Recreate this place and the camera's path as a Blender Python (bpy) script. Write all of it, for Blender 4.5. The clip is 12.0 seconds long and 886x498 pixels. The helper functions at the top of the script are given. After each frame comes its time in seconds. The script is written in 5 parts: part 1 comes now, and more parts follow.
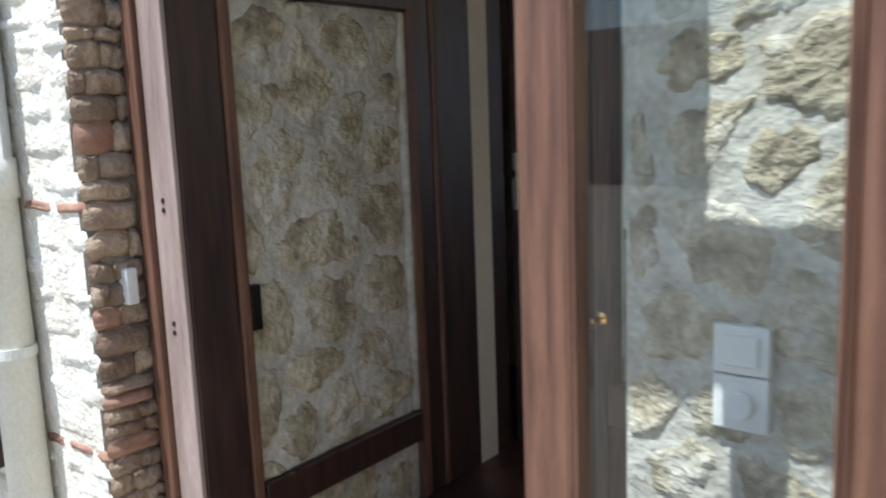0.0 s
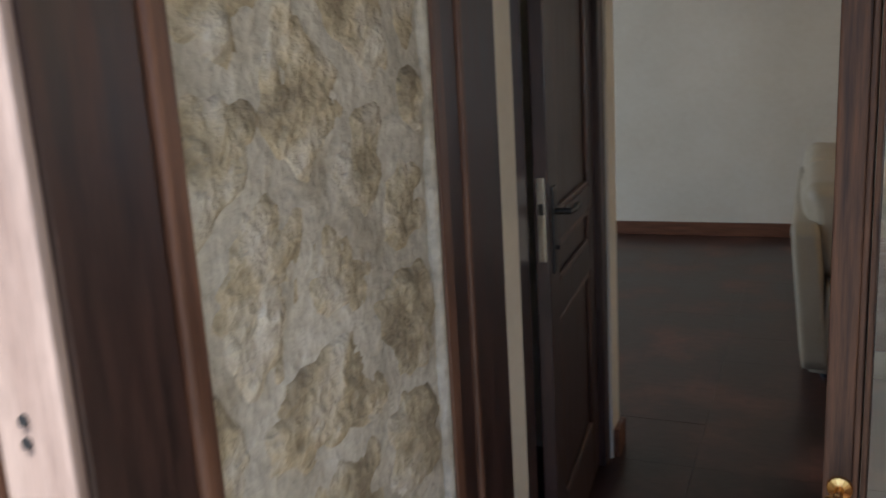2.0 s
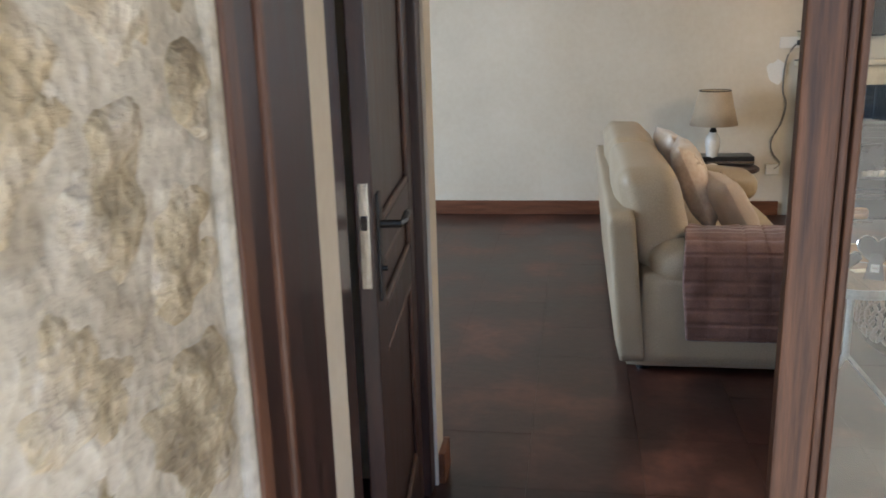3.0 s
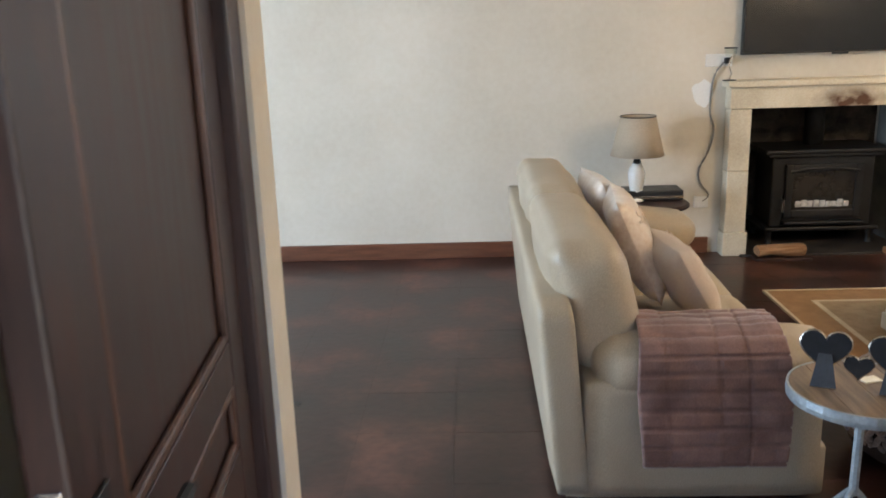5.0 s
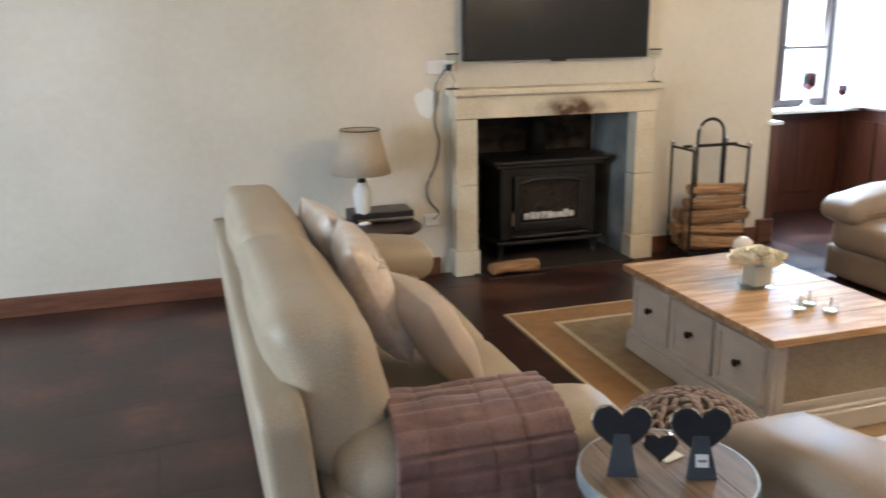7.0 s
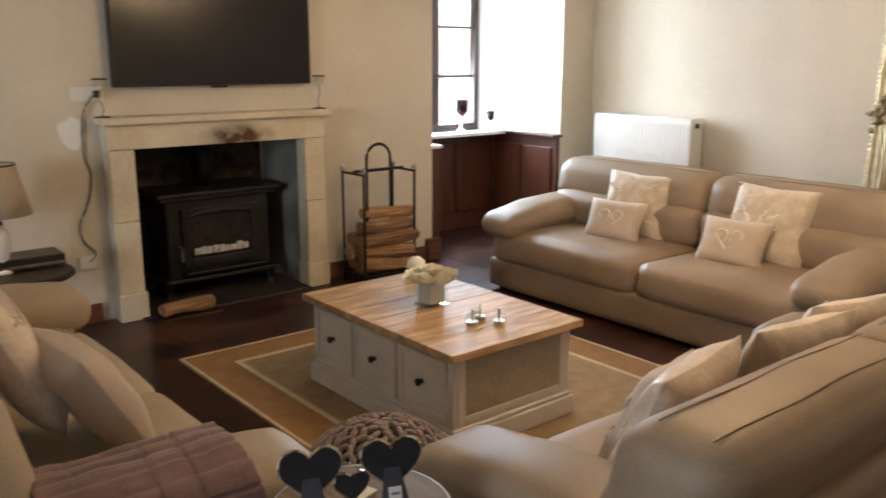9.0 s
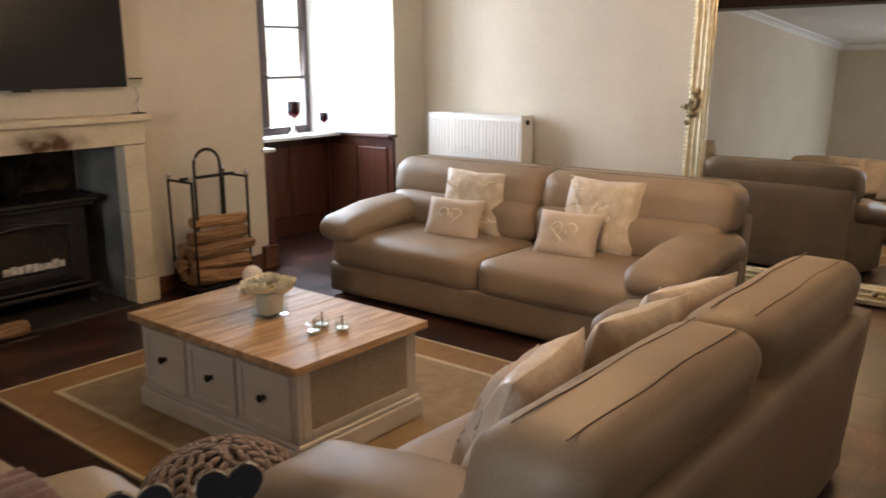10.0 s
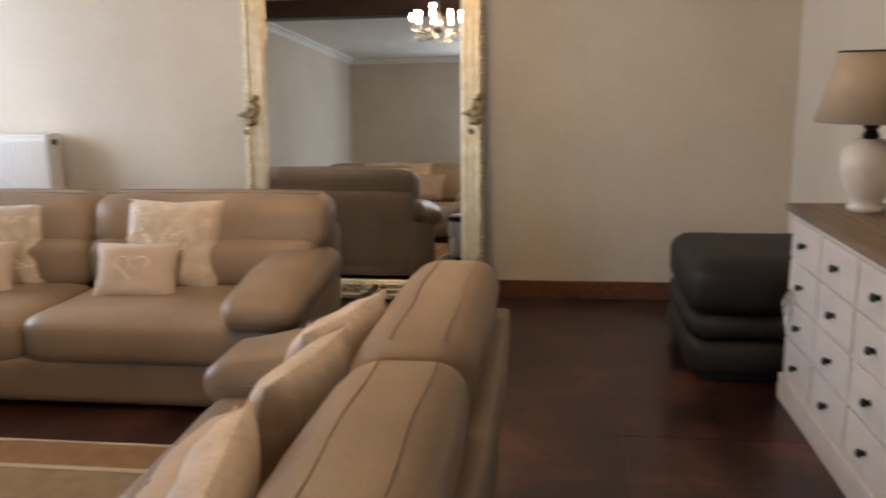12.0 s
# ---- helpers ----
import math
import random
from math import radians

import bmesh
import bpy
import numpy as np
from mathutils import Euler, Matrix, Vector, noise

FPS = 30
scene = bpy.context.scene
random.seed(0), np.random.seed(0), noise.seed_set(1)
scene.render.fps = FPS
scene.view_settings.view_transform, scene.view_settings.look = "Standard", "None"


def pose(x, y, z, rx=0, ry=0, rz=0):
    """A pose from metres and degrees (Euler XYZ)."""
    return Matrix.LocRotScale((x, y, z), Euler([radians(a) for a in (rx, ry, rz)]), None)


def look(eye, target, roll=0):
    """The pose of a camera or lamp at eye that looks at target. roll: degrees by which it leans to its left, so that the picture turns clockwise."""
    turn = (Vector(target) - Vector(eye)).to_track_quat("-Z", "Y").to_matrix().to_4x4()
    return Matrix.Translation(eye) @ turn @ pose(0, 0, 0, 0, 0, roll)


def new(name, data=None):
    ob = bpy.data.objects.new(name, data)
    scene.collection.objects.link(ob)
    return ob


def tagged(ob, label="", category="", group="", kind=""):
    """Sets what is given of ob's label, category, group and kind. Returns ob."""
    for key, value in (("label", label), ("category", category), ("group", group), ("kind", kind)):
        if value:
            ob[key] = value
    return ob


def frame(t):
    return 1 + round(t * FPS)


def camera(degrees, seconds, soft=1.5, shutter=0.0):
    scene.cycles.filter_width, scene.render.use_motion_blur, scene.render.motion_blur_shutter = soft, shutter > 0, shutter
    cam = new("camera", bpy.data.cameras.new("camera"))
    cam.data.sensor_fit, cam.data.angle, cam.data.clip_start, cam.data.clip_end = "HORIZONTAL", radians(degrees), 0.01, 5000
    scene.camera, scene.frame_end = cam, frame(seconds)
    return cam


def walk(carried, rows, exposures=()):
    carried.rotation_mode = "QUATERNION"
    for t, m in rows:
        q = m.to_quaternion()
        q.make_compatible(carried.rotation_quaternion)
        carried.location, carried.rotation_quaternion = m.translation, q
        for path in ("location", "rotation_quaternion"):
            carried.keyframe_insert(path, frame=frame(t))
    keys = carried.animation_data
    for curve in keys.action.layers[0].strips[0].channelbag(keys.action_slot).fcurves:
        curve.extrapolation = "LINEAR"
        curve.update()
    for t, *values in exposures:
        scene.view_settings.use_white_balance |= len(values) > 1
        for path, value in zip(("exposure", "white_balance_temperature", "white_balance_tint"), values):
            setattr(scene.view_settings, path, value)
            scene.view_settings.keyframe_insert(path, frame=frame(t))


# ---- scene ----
cam = camera(55.6, 12.0, 1.6, 0.5)
METRES, EYE, TILT, LEAN, TURN = 4.0, 1.5, 0.0, 0.0, 36.9
PATH = [
    (0, (0.467, -0.083, 1.39), (-0.754, 1.469, 1.069), -2.2),
    (0.5, (0.161, 0.081, 1.427), (-1.116, 1.584, 1.094), -1.9),
    (1, (-0.222, 0.206, 1.449), (-1.378, 1.803, 1.115), -3.2),
    (1.5, (-0.491, 0.395, 1.456), (-1.496, 2.085, 1.092), -3.1),
    (2, (-0.731, 0.631, 1.513), (-1.527, 2.418, 1.097), -3.4),
    (2.5, (-0.913, 0.844, 1.526), (-1.379, 2.732, 1.059), -2.1),
    (3, (-0.952, 1.081, 1.528), (-1.257, 2.991, 1.018), -1.7),
    (3.5, (-0.979, 1.336, 1.536), (-1.221, 3.248, 1.002), -1.9),
    (3.7, (-0.997, 1.434, 1.544), (-1.192, 3.349, 1.001), -2.2),
    (5.3, (-1.003, 2.235, 1.627), (-1.003, 4.17, 1.123), -1.8),
    (5.5, (-1.003, 2.316, 1.637), (-0.927, 4.246, 1.12), -1.8),
    (6, (-0.984, 2.549, 1.613), (-0.727, 4.461, 1.088), -1.2),
    (6.5, (-0.933, 2.74, 1.596), (-0.555, 4.638, 1.093), -1.5),
    (7, (-0.914, 2.844, 1.586), (-0.341, 4.69, 1.075), -0.8),
    (7.5, (-0.9, 2.928, 1.563), (-0.109, 4.696, 1.063), -0.6),
    (7.7, (-0.891, 2.973, 1.558), (-0.029, 4.709, 1.064), -0.5),
    (9.3, (-0.822, 2.961, 1.555), (0.502, 4.394, 1.117), -0.0),
    (9.5, (-0.819, 2.972, 1.544), (0.564, 4.35, 1.11), -0.2),
    (10, (-0.749, 3.031, 1.537), (0.755, 4.272, 1.093), -0.4),
    (10.5, (-0.616, 3.134, 1.531), (0.984, 4.256, 1.106), -0.1),
    (10.6, (-0.6, 3.147, 1.525), (1.028, 4.229, 1.104), -0.1),
    (11, (-0.5, 3.255, 1.512), (1.239, 4.148, 1.09), 0.5),
    (11.5, (-0.384, 3.454, 1.493), (1.48, 4.05, 1.078), -0.8),
    (12, (-0.306, 3.541, 1.434), (1.635, 3.796, 1.024), -0.9),
]
EXPOSURES = [
    (0.0, 0.5, 5500, 6), (0.5, 0.2, 5500, 6), (1.0, -0.2, 5600, 6), (1.5, 0.25, 5900, 8), (2.0, 1.1, 5900, 10), (2.5, 2.2, 5900, 10), (3.0, 2.25, 5900, 10), (3.6, 2.45, 5800, 10),
    (5.5, 2.75, 5750, 9), (7.6, 2.45, 5800, 9), (9.4, 1.85, 7000, 16), (10.5, 1.5, 7000, 18), (11.2, 1.2, 6900, 18), (12.0, 1.65, 6600, 18),
]
walk(cam, [(t, look(eye, target, roll)) for t, eye, target, roll in PATH], EXPOSURES)

# ---- light ----
world = bpy.data.worlds.new("world")
scene.world = world
world.use_nodes = True
_wn = world.node_tree.nodes
_sky = _wn.new("ShaderNodeTexSky")
_sky.sky_type = "NISHITA"
_sky.sun_disc = False
SUN_EL, SUN_AZ = 64.0, -20.0
_sky.sun_elevation = radians(SUN_EL)
_sky.sun_rotation = radians(180 - SUN_AZ)
world.node_tree.links.new(_sky.outputs[0], _wn["Background"].inputs[0])
_wn["Background"].inputs[1].default_value = 0.15


def lamp(name, kind, m, energy, colour, size=0.1, size_y=None):
    data = bpy.data.lights.new(name, kind)
    data.energy, data.color = energy, colour
    if kind == "AREA":
        data.shape, data.size, data.size_y = "RECTANGLE", size, size_y or size
    elif kind == "SUN":
        data.angle = radians(0.5)
    else:
        data.shadow_soft_size = size
    ob = new(name, data)
    ob.matrix_world = m
    return ob


_dx, _dy = math.sin(radians(SUN_AZ)), -math.cos(radians(SUN_AZ))
lamp("sun", "SUN", look((20 * _dx, 20 * _dy, 20 * math.tan(radians(SUN_EL))), (0, 0, 0)), 5.0, (1.0, 0.94, 0.84))
# daylight standing in the window openings
lamp("niche_window_light", "AREA", look((3.78, 8.93, 1.55), (3.2, 6.0, 0.9)), 44, (0.66, 0.82, 1.0), 0.95, 1.25)
lamp("side_window_light", "AREA", look((-5.42, 4.6, 1.5), (-0.5, 5.8, 0.7)), 31, (0.74, 0.87, 1.0), 1.0, 1.6)


# ---- materials ----
def mat(name, c1, c2, scale=6.0, rough=0.6, metal=0.0, bump=0.1, fine=90.0, stretch=(1, 1, 1), c3=None, vary=0.0, dist=0.003, sheen=0.0, placed=False, grain=0.35):
    m = bpy.data.materials.new(name)
    m.use_nodes = True
    nt = m.node_tree
    N, L = nt.nodes, nt.links
    b = N["Principled BSDF"]
    tc = N.new("ShaderNodeTexCoord")
    mp = N.new("ShaderNodeMapping")
    mp.inputs["Scale"].default_value = stretch
    L.new(N.new("ShaderNodeNewGeometry").outputs["Position"] if placed else tc.outputs["Object"], mp.inputs[0])
    n1 = N.new("ShaderNodeTexNoise")
    n1.inputs["Scale"].default_value, n1.inputs["Detail"].default_value = scale, 6
    n2 = N.new("ShaderNodeTexNoise")
    n2.inputs["Scale"].default_value, n2.inputs["Detail"].default_value = fine, 4
    L.new(mp.outputs[0], n1.inputs[0])
    L.new(mp.outputs[0], n2.inputs[0])
    r = N.new("ShaderNodeValToRGB")
    e = r.color_ramp.elements
    e[0].position, e[1].position = 0.32, 0.68
    e[0].color, e[1].color = (*c1, 1), (*c2, 1)
    if c3:
        x = e.new(0.5)
        x.color = (*c3, 1)
    L.new(n1.outputs[0], r.inputs[0])
    mix = N.new("ShaderNodeMix")
    mix.data_type, mix.blend_type = "RGBA", "OVERLAY"
    mix.inputs[0].default_value = grain
    L.new(r.outputs[0], mix.inputs["A"])
    L.new(n2.outputs[0], mix.inputs["B"])
    out = mix.outputs["Result"]
    if vary:
        oi = N.new("ShaderNodeObjectInfo")
        hs = N.new("ShaderNodeHueSaturation")
        mr = N.new("ShaderNodeMapRange")
        mr.inputs["To Min"].default_value, mr.inputs["To Max"].default_value = 1 - vary, 1 + vary
        L.new(oi.outputs["Random"], mr.inputs[0])
        L.new(mr.outputs[0], hs.inputs["Value"])
        L.new(out, hs.inputs["Color"])
        out = hs.outputs[0]
    L.new(out, b.inputs["Base Color"])
    b.inputs["Roughness"].default_value, b.inputs["Metallic"].default_value = rough, metal
    if sheen:
        b.inputs["Sheen Weight"].default_value = sheen
    rr = N.new("ShaderNodeMapRange")
    rr.inputs["To Min"].default_value, rr.inputs["To Max"].default_value = max(0.02, rough - 0.12), min(1, rough + 0.12)
    L.new(n1.outputs[0], rr.inputs[0])
    L.new(rr.outputs[0], b.inputs["Roughness"])
    if bump:
        add = N.new("ShaderNodeMath")
        L.new(n1.outputs[0], add.inputs[0])
        L.new(n2.outputs[0], add.inputs[1])
        bp = N.new("ShaderNodeBump")
        bp.inputs["Strength"].default_value, bp.inputs["Distance"].default_value = bump, dist
        L.new(add.outputs[0], bp.inputs["Height"])
        L.new(bp.outputs[0], b.inputs["Normal"])
    return m


def glass(name, colour=(1, 1, 1), rough=0.0):
    m = bpy.data.materials.new(name)
    m.use_nodes = True
    N, L = m.node_tree.nodes, m.node_tree.links
    N.remove(N["Principled BSDF"])
    g, tr, mx, fr = N.new("ShaderNodeBsdfGlossy"), N.new("ShaderNodeBsdfTransparent"), N.new("ShaderNodeMixShader"), N.new("ShaderNodeMapRange")
    lw, pw = N.new("ShaderNodeLayerWeight"), N.new("ShaderNodeMath")
    pw.operation = "POWER"
    pw.inputs[1].default_value = 4
    L.new(lw.outputs["Facing"], pw.inputs[0])
    L.new(pw.outputs[0], fr.inputs[0])
    fr.inputs["To Min"].default_value, fr.inputs["To Max"].default_value = 0.04, 0.7
    g.inputs["Roughness"].default_value = rough
    tr.inputs[0].default_value = (*colour, 1)
    L.new(fr.outputs[0], mx.inputs[0])
    L.new(tr.outputs[0], mx.inputs[1])
    L.new(g.outputs[0], mx.inputs[2])
    L.new(mx.outputs[0], N["Material Output"].inputs[0])
    return m


def glow(name, colour, strength):
    m = bpy.data.materials.new(name)
    m.use_nodes = True
    b = m.node_tree.nodes["Principled BSDF"]
    b.inputs["Emission Color"].default_value = (*colour, 1)
    b.inputs["Emission Strength"].default_value = strength
    return m


PLASTER = mat("cream_plaster", (0.60, 0.54, 0.44), (0.68, 0.62, 0.52), 1.3, 0.85, bump=0.06, fine=30, grain=0.10)
CEIL = mat("white_ceiling", (0.70, 0.68, 0.64), (0.78, 0.76, 0.72), 1.5, 0.9)
REVEALW = mat("white_reveal", (0.76, 0.76, 0.74), (0.82, 0.82, 0.80), 2, 0.8)
FLOORM = mat("waxed_terracotta", (0.017, 0.0075, 0.006), (0.115, 0.046, 0.031), 2.6, 0.33, bump=0.28, fine=22, c3=(0.043, 0.0175, 0.013), vary=0.18, placed=True, grain=0.5)
JOINT = mat("floor_joint", (0.03, 0.016, 0.012), (0.05, 0.028, 0.02), 9, 0.6)
WOODD = mat("dark_brown_wood", (0.018, 0.008, 0.0065), (0.052, 0.023, 0.017), 7, 0.42, stretch=(6, 6, 0.6), fine=60)
# door wood lightened: stands for light caught on the moulding bevels
WOODM = mat("lit_brown_moulding", (0.040, 0.018, 0.012), (0.12, 0.058, 0.036), 7, 0.42, stretch=(6, 6, 0.8), fine=60)
WOODR = mat("worn_red_brown_wood", (0.07, 0.028, 0.015), (0.17, 0.08, 0.046), 6, 0.5, stretch=(7, 7, 0.5), fine=60, bump=0.2)
WOODG = mat("weathered_grained_wood", (0.034, 0.013, 0.006), (0.14, 0.062, 0.030), 9, 0.6, stretch=(9, 9, 0.5), fine=50, bump=0.4)
# post wood as daylight shows it: the light is in this paler colour
WOODLIT = mat("lit_face_wood", (0.22, 0.15, 0.125), (0.36, 0.27, 0.23), 5, 0.55, stretch=(5, 5, 0.5), fine=60, bump=0.15)
SKIRT = mat("brown_skirting_wood", (0.09, 0.030, 0.013), (0.17, 0.065, 0.030), 5, 0.45, stretch=(0.8, 6, 6))
DADO = mat("red_brown_panel_wood", (0.06, 0.018, 0.010), (0.11, 0.036, 0.02), 5, 0.4, stretch=(5, 5, 0.5))
MORTAR = mat("lime_mortar", (0.38, 0.34, 0.27), (0.60, 0.57, 0.50), 5, 0.95, bump=0.9, fine=44, dist=0.010, c3=(0.50, 0.47, 0.40), grain=0.45)
STONE = mat("rubble_stone", (0.25, 0.205, 0.14), (0.57, 0.53, 0.45), 9, 0.95, bump=1.0, fine=46, c3=(0.46, 0.395, 0.275), vary=0.10, dist=0.018, grain=0.55)
# house-front stone with strong sunlight put into its pale colour
STONESUN = mat("sun_brightened_stone", (0.58, 0.52, 0.42), (0.76, 0.72, 0.64), 7, 0.95, bump=0.9, fine=50, c3=(0.68, 0.63, 0.53), dist=0.012, vary=0.08)
STONEB = mat("brown_wall_stone", (0.22, 0.14, 0.09), (0.44, 0.33, 0.23), 8, 0.95, bump=1.0, fine=60, c3=(0.32, 0.23, 0.16), vary=0.25, dist=0.012)
BRICK = mat("red_brick", (0.28, 0.14, 0.095), (0.40, 0.24, 0.165), 12, 0.9, bump=0.6)
SURR = mat("pale_limestone", (0.62, 0.53, 0.38), (0.72, 0.64, 0.49), 5, 0.8, bump=0.2)
SOOT = mat("scorched_limestone", (0.13, 0.065, 0.03), (0.42, 0.29, 0.17), 13, 0.9)
SOOTG = mat("smoke_grey_stone", (0.10, 0.10, 0.09), (0.26, 0.25, 0.22), 4, 0.9, bump=0.4)
HEARTH = mat("sooty_hearth_stone", (0.015, 0.013, 0.012), (0.05, 0.042, 0.036), 6, 0.5, bump=0.4)
FIREST = mat("sooty_rubble", (0.02, 0.016, 0.013), (0.10, 0.08, 0.06), 9, 0.95, bump=0.9, vary=0.3, dist=0.015)
IRON = mat("black_cast_iron", (0.010, 0.010, 0.010), (0.025, 0.024, 0.023), 9, 0.5, metal=0.3, bump=0.1)
STEEL = mat("dark_wrought_iron", (0.02, 0.018, 0.016), (0.04, 0.036, 0.03), 20, 0.4, metal=0.8)
CHROME = mat("polished_silver", (0.6, 0.58, 0.54), (0.75, 0.73, 0.7), 20, 0.15, metal=1, bump=0.0)
BRASS = mat("polished_brass", (0.75, 0.40, 0.12), (0.9, 0.55, 0.2), 15, 0.2, metal=1, bump=0.0)
SCREEN = mat("matt_black_screen", (0.006, 0.006, 0.007), (0.009, 0.009, 0.010), 2, 0.22, bump=0.0)
BLACKP = mat("black_plastic", (0.008, 0.008, 0.009), (0.016, 0.016, 0.017), 12, 0.35, bump=0.05)
VELVET = mat("black_velvet_board", (0.006, 0.006, 0.008), (0.016, 0.016, 0.02), 25, 0.8, bump=0.1)
BOARD = mat("dark_grey_board", (0.035, 0.04, 0.05), (0.05, 0.055, 0.065), 15, 0.7)
LEATH = mat("taupe_leather", (0.245, 0.175, 0.115), (0.325, 0.24, 0.165), 3.0, 0.48, bump=0.16, fine=260, dist=0.0025)
LEATHB = mat("beige_leather", (0.40, 0.32, 0.22), (0.47, 0.39, 0.28), 3.0, 0.5, bump=0.12, fine=240, dist=0.0025)
LEATHD = mat("black_brown_leather", (0.009, 0.0075, 0.007), (0.021, 0.017, 0.014), 4, 0.6, bump=0.15, fine=200)
SEAM = mat("leather_seam", (0.21, 0.15, 0.10), (0.26, 0.19, 0.13), 20, 0.6)
CUSH = mat("cream_damask", (0.52, 0.42, 0.30), (0.70, 0.61, 0.48), 16, 0.55, bump=0.2, fine=190, c3=(0.58, 0.48, 0.36), sheen=0.3)
CUSHP = mat("pale_pink_beige_linen", (0.52, 0.42, 0.33), (0.60, 0.50, 0.41), 4, 0.8, bump=0.3, fine=300, sheen=0.2)
SILK = mat("champagne_satin", (0.55, 0.43, 0.32), (0.76, 0.64, 0.52), 9, 0.32, bump=0.4, fine=60, sheen=0.3)
MOTIF = mat("cream_embroidery", (0.75, 0.68, 0.55), (0.82, 0.76, 0.64), 30, 0.7)
THROW = mat("dusty_mauve_quilt", (0.15, 0.072, 0.055), (0.28, 0.15, 0.118), 9, 0.8, bump=0.4, fine=160, sheen=0.35, c3=(0.20, 0.105, 0.082))
WHITEP = mat("white_painted_wood", (0.66, 0.63, 0.60), (0.74, 0.71, 0.68), 5, 0.5, stretch=(1, 1, 3), bump=0.1)
TAUPE = mat("taupe_painted_panel", (0.36, 0.31, 0.25), (0.42, 0.37, 0.30), 5, 0.55)
PLANK = mat("lime_washed_pine", (0.35, 0.22, 0.12), (0.64, 0.48, 0.32), 5, 0.5, stretch=(0.9, 5, 5), fine=45, c3=(0.48, 0.31, 0.17), vary=0.14)
GREYW = mat("grey_oak_top", (0.17, 0.12, 0.08), (0.30, 0.22, 0.155), 5, 0.5, stretch=(0.9, 8, 8), fine=50, vary=0.1)
TABLEW = mat("weathered_table_planks", (0.13, 0.085, 0.05), (0.27, 0.19, 0.12), 6, 0.45, stretch=(8, 0.9, 8), vary=0.12)
ZINC = mat("blue_grey_zinc_band", (0.34, 0.38, 0.40), (0.46, 0.5, 0.52), 12, 0.4, metal=0.5)
RUGM = mat("sisal_rug", (0.28, 0.19, 0.10), (0.36, 0.26, 0.15), 12, 0.95, bump=0.8, fine=260, dist=0.004)
RUGB = mat("tan_rug_border", (0.26, 0.14, 0.055), (0.33, 0.19, 0.08), 12, 0.95, bump=0.8, fine=260, dist=0.004)
RUGC = mat("cream_rug_band", (0.52, 0.42, 0.27), (0.60, 0.50, 0.34), 12, 0.95, bump=0.8, fine=260, dist=0.004)
KNIT = mat("mauve_grey_knit", (0.24, 0.18, 0.155), (0.36, 0.28, 0.25), 14, 0.9, bump=0.4, fine=120, sheen=0.3)
KNITD = mat("dark_knit_core", (0.05, 0.035, 0.03), (0.08, 0.06, 0.05), 14, 0.95)
CERAM = mat("white_glazed_ceramic", (0.74, 0.70, 0.64), (0.80, 0.77, 0.72), 3, 0.12, bump=0.03)
SHADE = mat("beige_linen_shade", (0.44, 0.35, 0.25), (0.50, 0.41, 0.30), 6, 0.9, bump=0.3, fine=250)
GILT = mat("champagne_gilt", (0.62, 0.52, 0.32), (0.80, 0.72, 0.52), 14, 0.38, metal=0.55, bump=0.4, fine=110)
GILTD = mat("antique_gilt_ornament", (0.20, 0.15, 0.08), (0.45, 0.36, 0.22), 30, 0.4, metal=0.7, bump=0.6)
ENAMEL = mat("white_enamel", (0.74, 0.72, 0.68), (0.80, 0.78, 0.74), 2, 0.3, bump=0.02)
PLASTIC = mat("white_plastic", (0.72, 0.71, 0.68), (0.78, 0.77, 0.74), 3, 0.35, bump=0.02)
BARK = mat("split_log_wood", (0.26, 0.13, 0.055), (0.48, 0.29, 0.15), 9, 0.9, stretch=(0.8, 7, 7), bump=0.8, dist=0.01, vary=0.25)
ASH = mat("pale_ash", (0.35, 0.32, 0.28), (0.75, 0.72, 0.68), 30, 0.9)
ROSE = mat("cream_rose_petal", (0.80, 0.74, 0.56), (0.88, 0.84, 0.72), 12, 0.6)
LEAFM = mat("green_leaf", (0.035, 0.08, 0.02), (0.09, 0.16, 0.045), 8, 0.5, vary=0.3)
PIPEM = mat("cream_painted_downpipe", (0.62, 0.60, 0.54), (0.72, 0.70, 0.64), 5, 0.5)
GRAVEL = mat("pale_gravel", (0.30, 0.27, 0.22), (0.45, 0.41, 0.34), 3, 0.95, bump=0.8, fine=120)
CABLE = mat("grey_cable", (0.16, 0.15, 0.14), (0.22, 0.21, 0.19), 20, 0.5)
REDGL = glass("red_glass", (0.22, 0.015, 0.03))
CLEAR = glass("clear_glass", (0.96, 0.98, 0.97))
MIRROR = mat("mirror_silver", (0.80, 0.80, 0.77), (0.82, 0.82, 0.79), 1, 0.02, metal=1, bump=0.0)
MIRROR.node_tree.nodes["Principled BSDF"].inputs["Roughness"].default_value = 0.01
for _l in list(MIRROR.node_tree.links):
    if _l.to_socket.name == "Roughness":
        MIRROR.node_tree.links.remove(_l)
BULB = glow("warm_bulb", (1.0, 0.72, 0.38), 30.0)


SCORCH = SURR.copy()
SCORCH.name = "limestone_with_scorch_stain"
_N, _L = SCORCH.node_tree.nodes, SCORCH.node_tree.links
_p = _N["Principled BSDF"]
_old = _p.inputs["Base Color"].links[0].from_socket
_t, _mp, _gr, _no, _ad, _rp, _mx = (_N.new("ShaderNode" + k) for k in ("TexCoord", "Mapping", "TexGradient", "TexNoise", "Math", "ValToRGB", "Mix"))
_gr.gradient_type = "SPHERICAL"
_mp.inputs["Location"].default_value, _mp.inputs["Scale"].default_value = (-0.27, 0, -10.1), (3.2, 0.0, 9.5)
_no.inputs["Scale"].default_value, _no.inputs["Detail"].default_value = 14, 6
_L.new(_t.outputs["Object"], _mp.inputs[0])
_L.new(_mp.outputs[0], _gr.inputs[0])
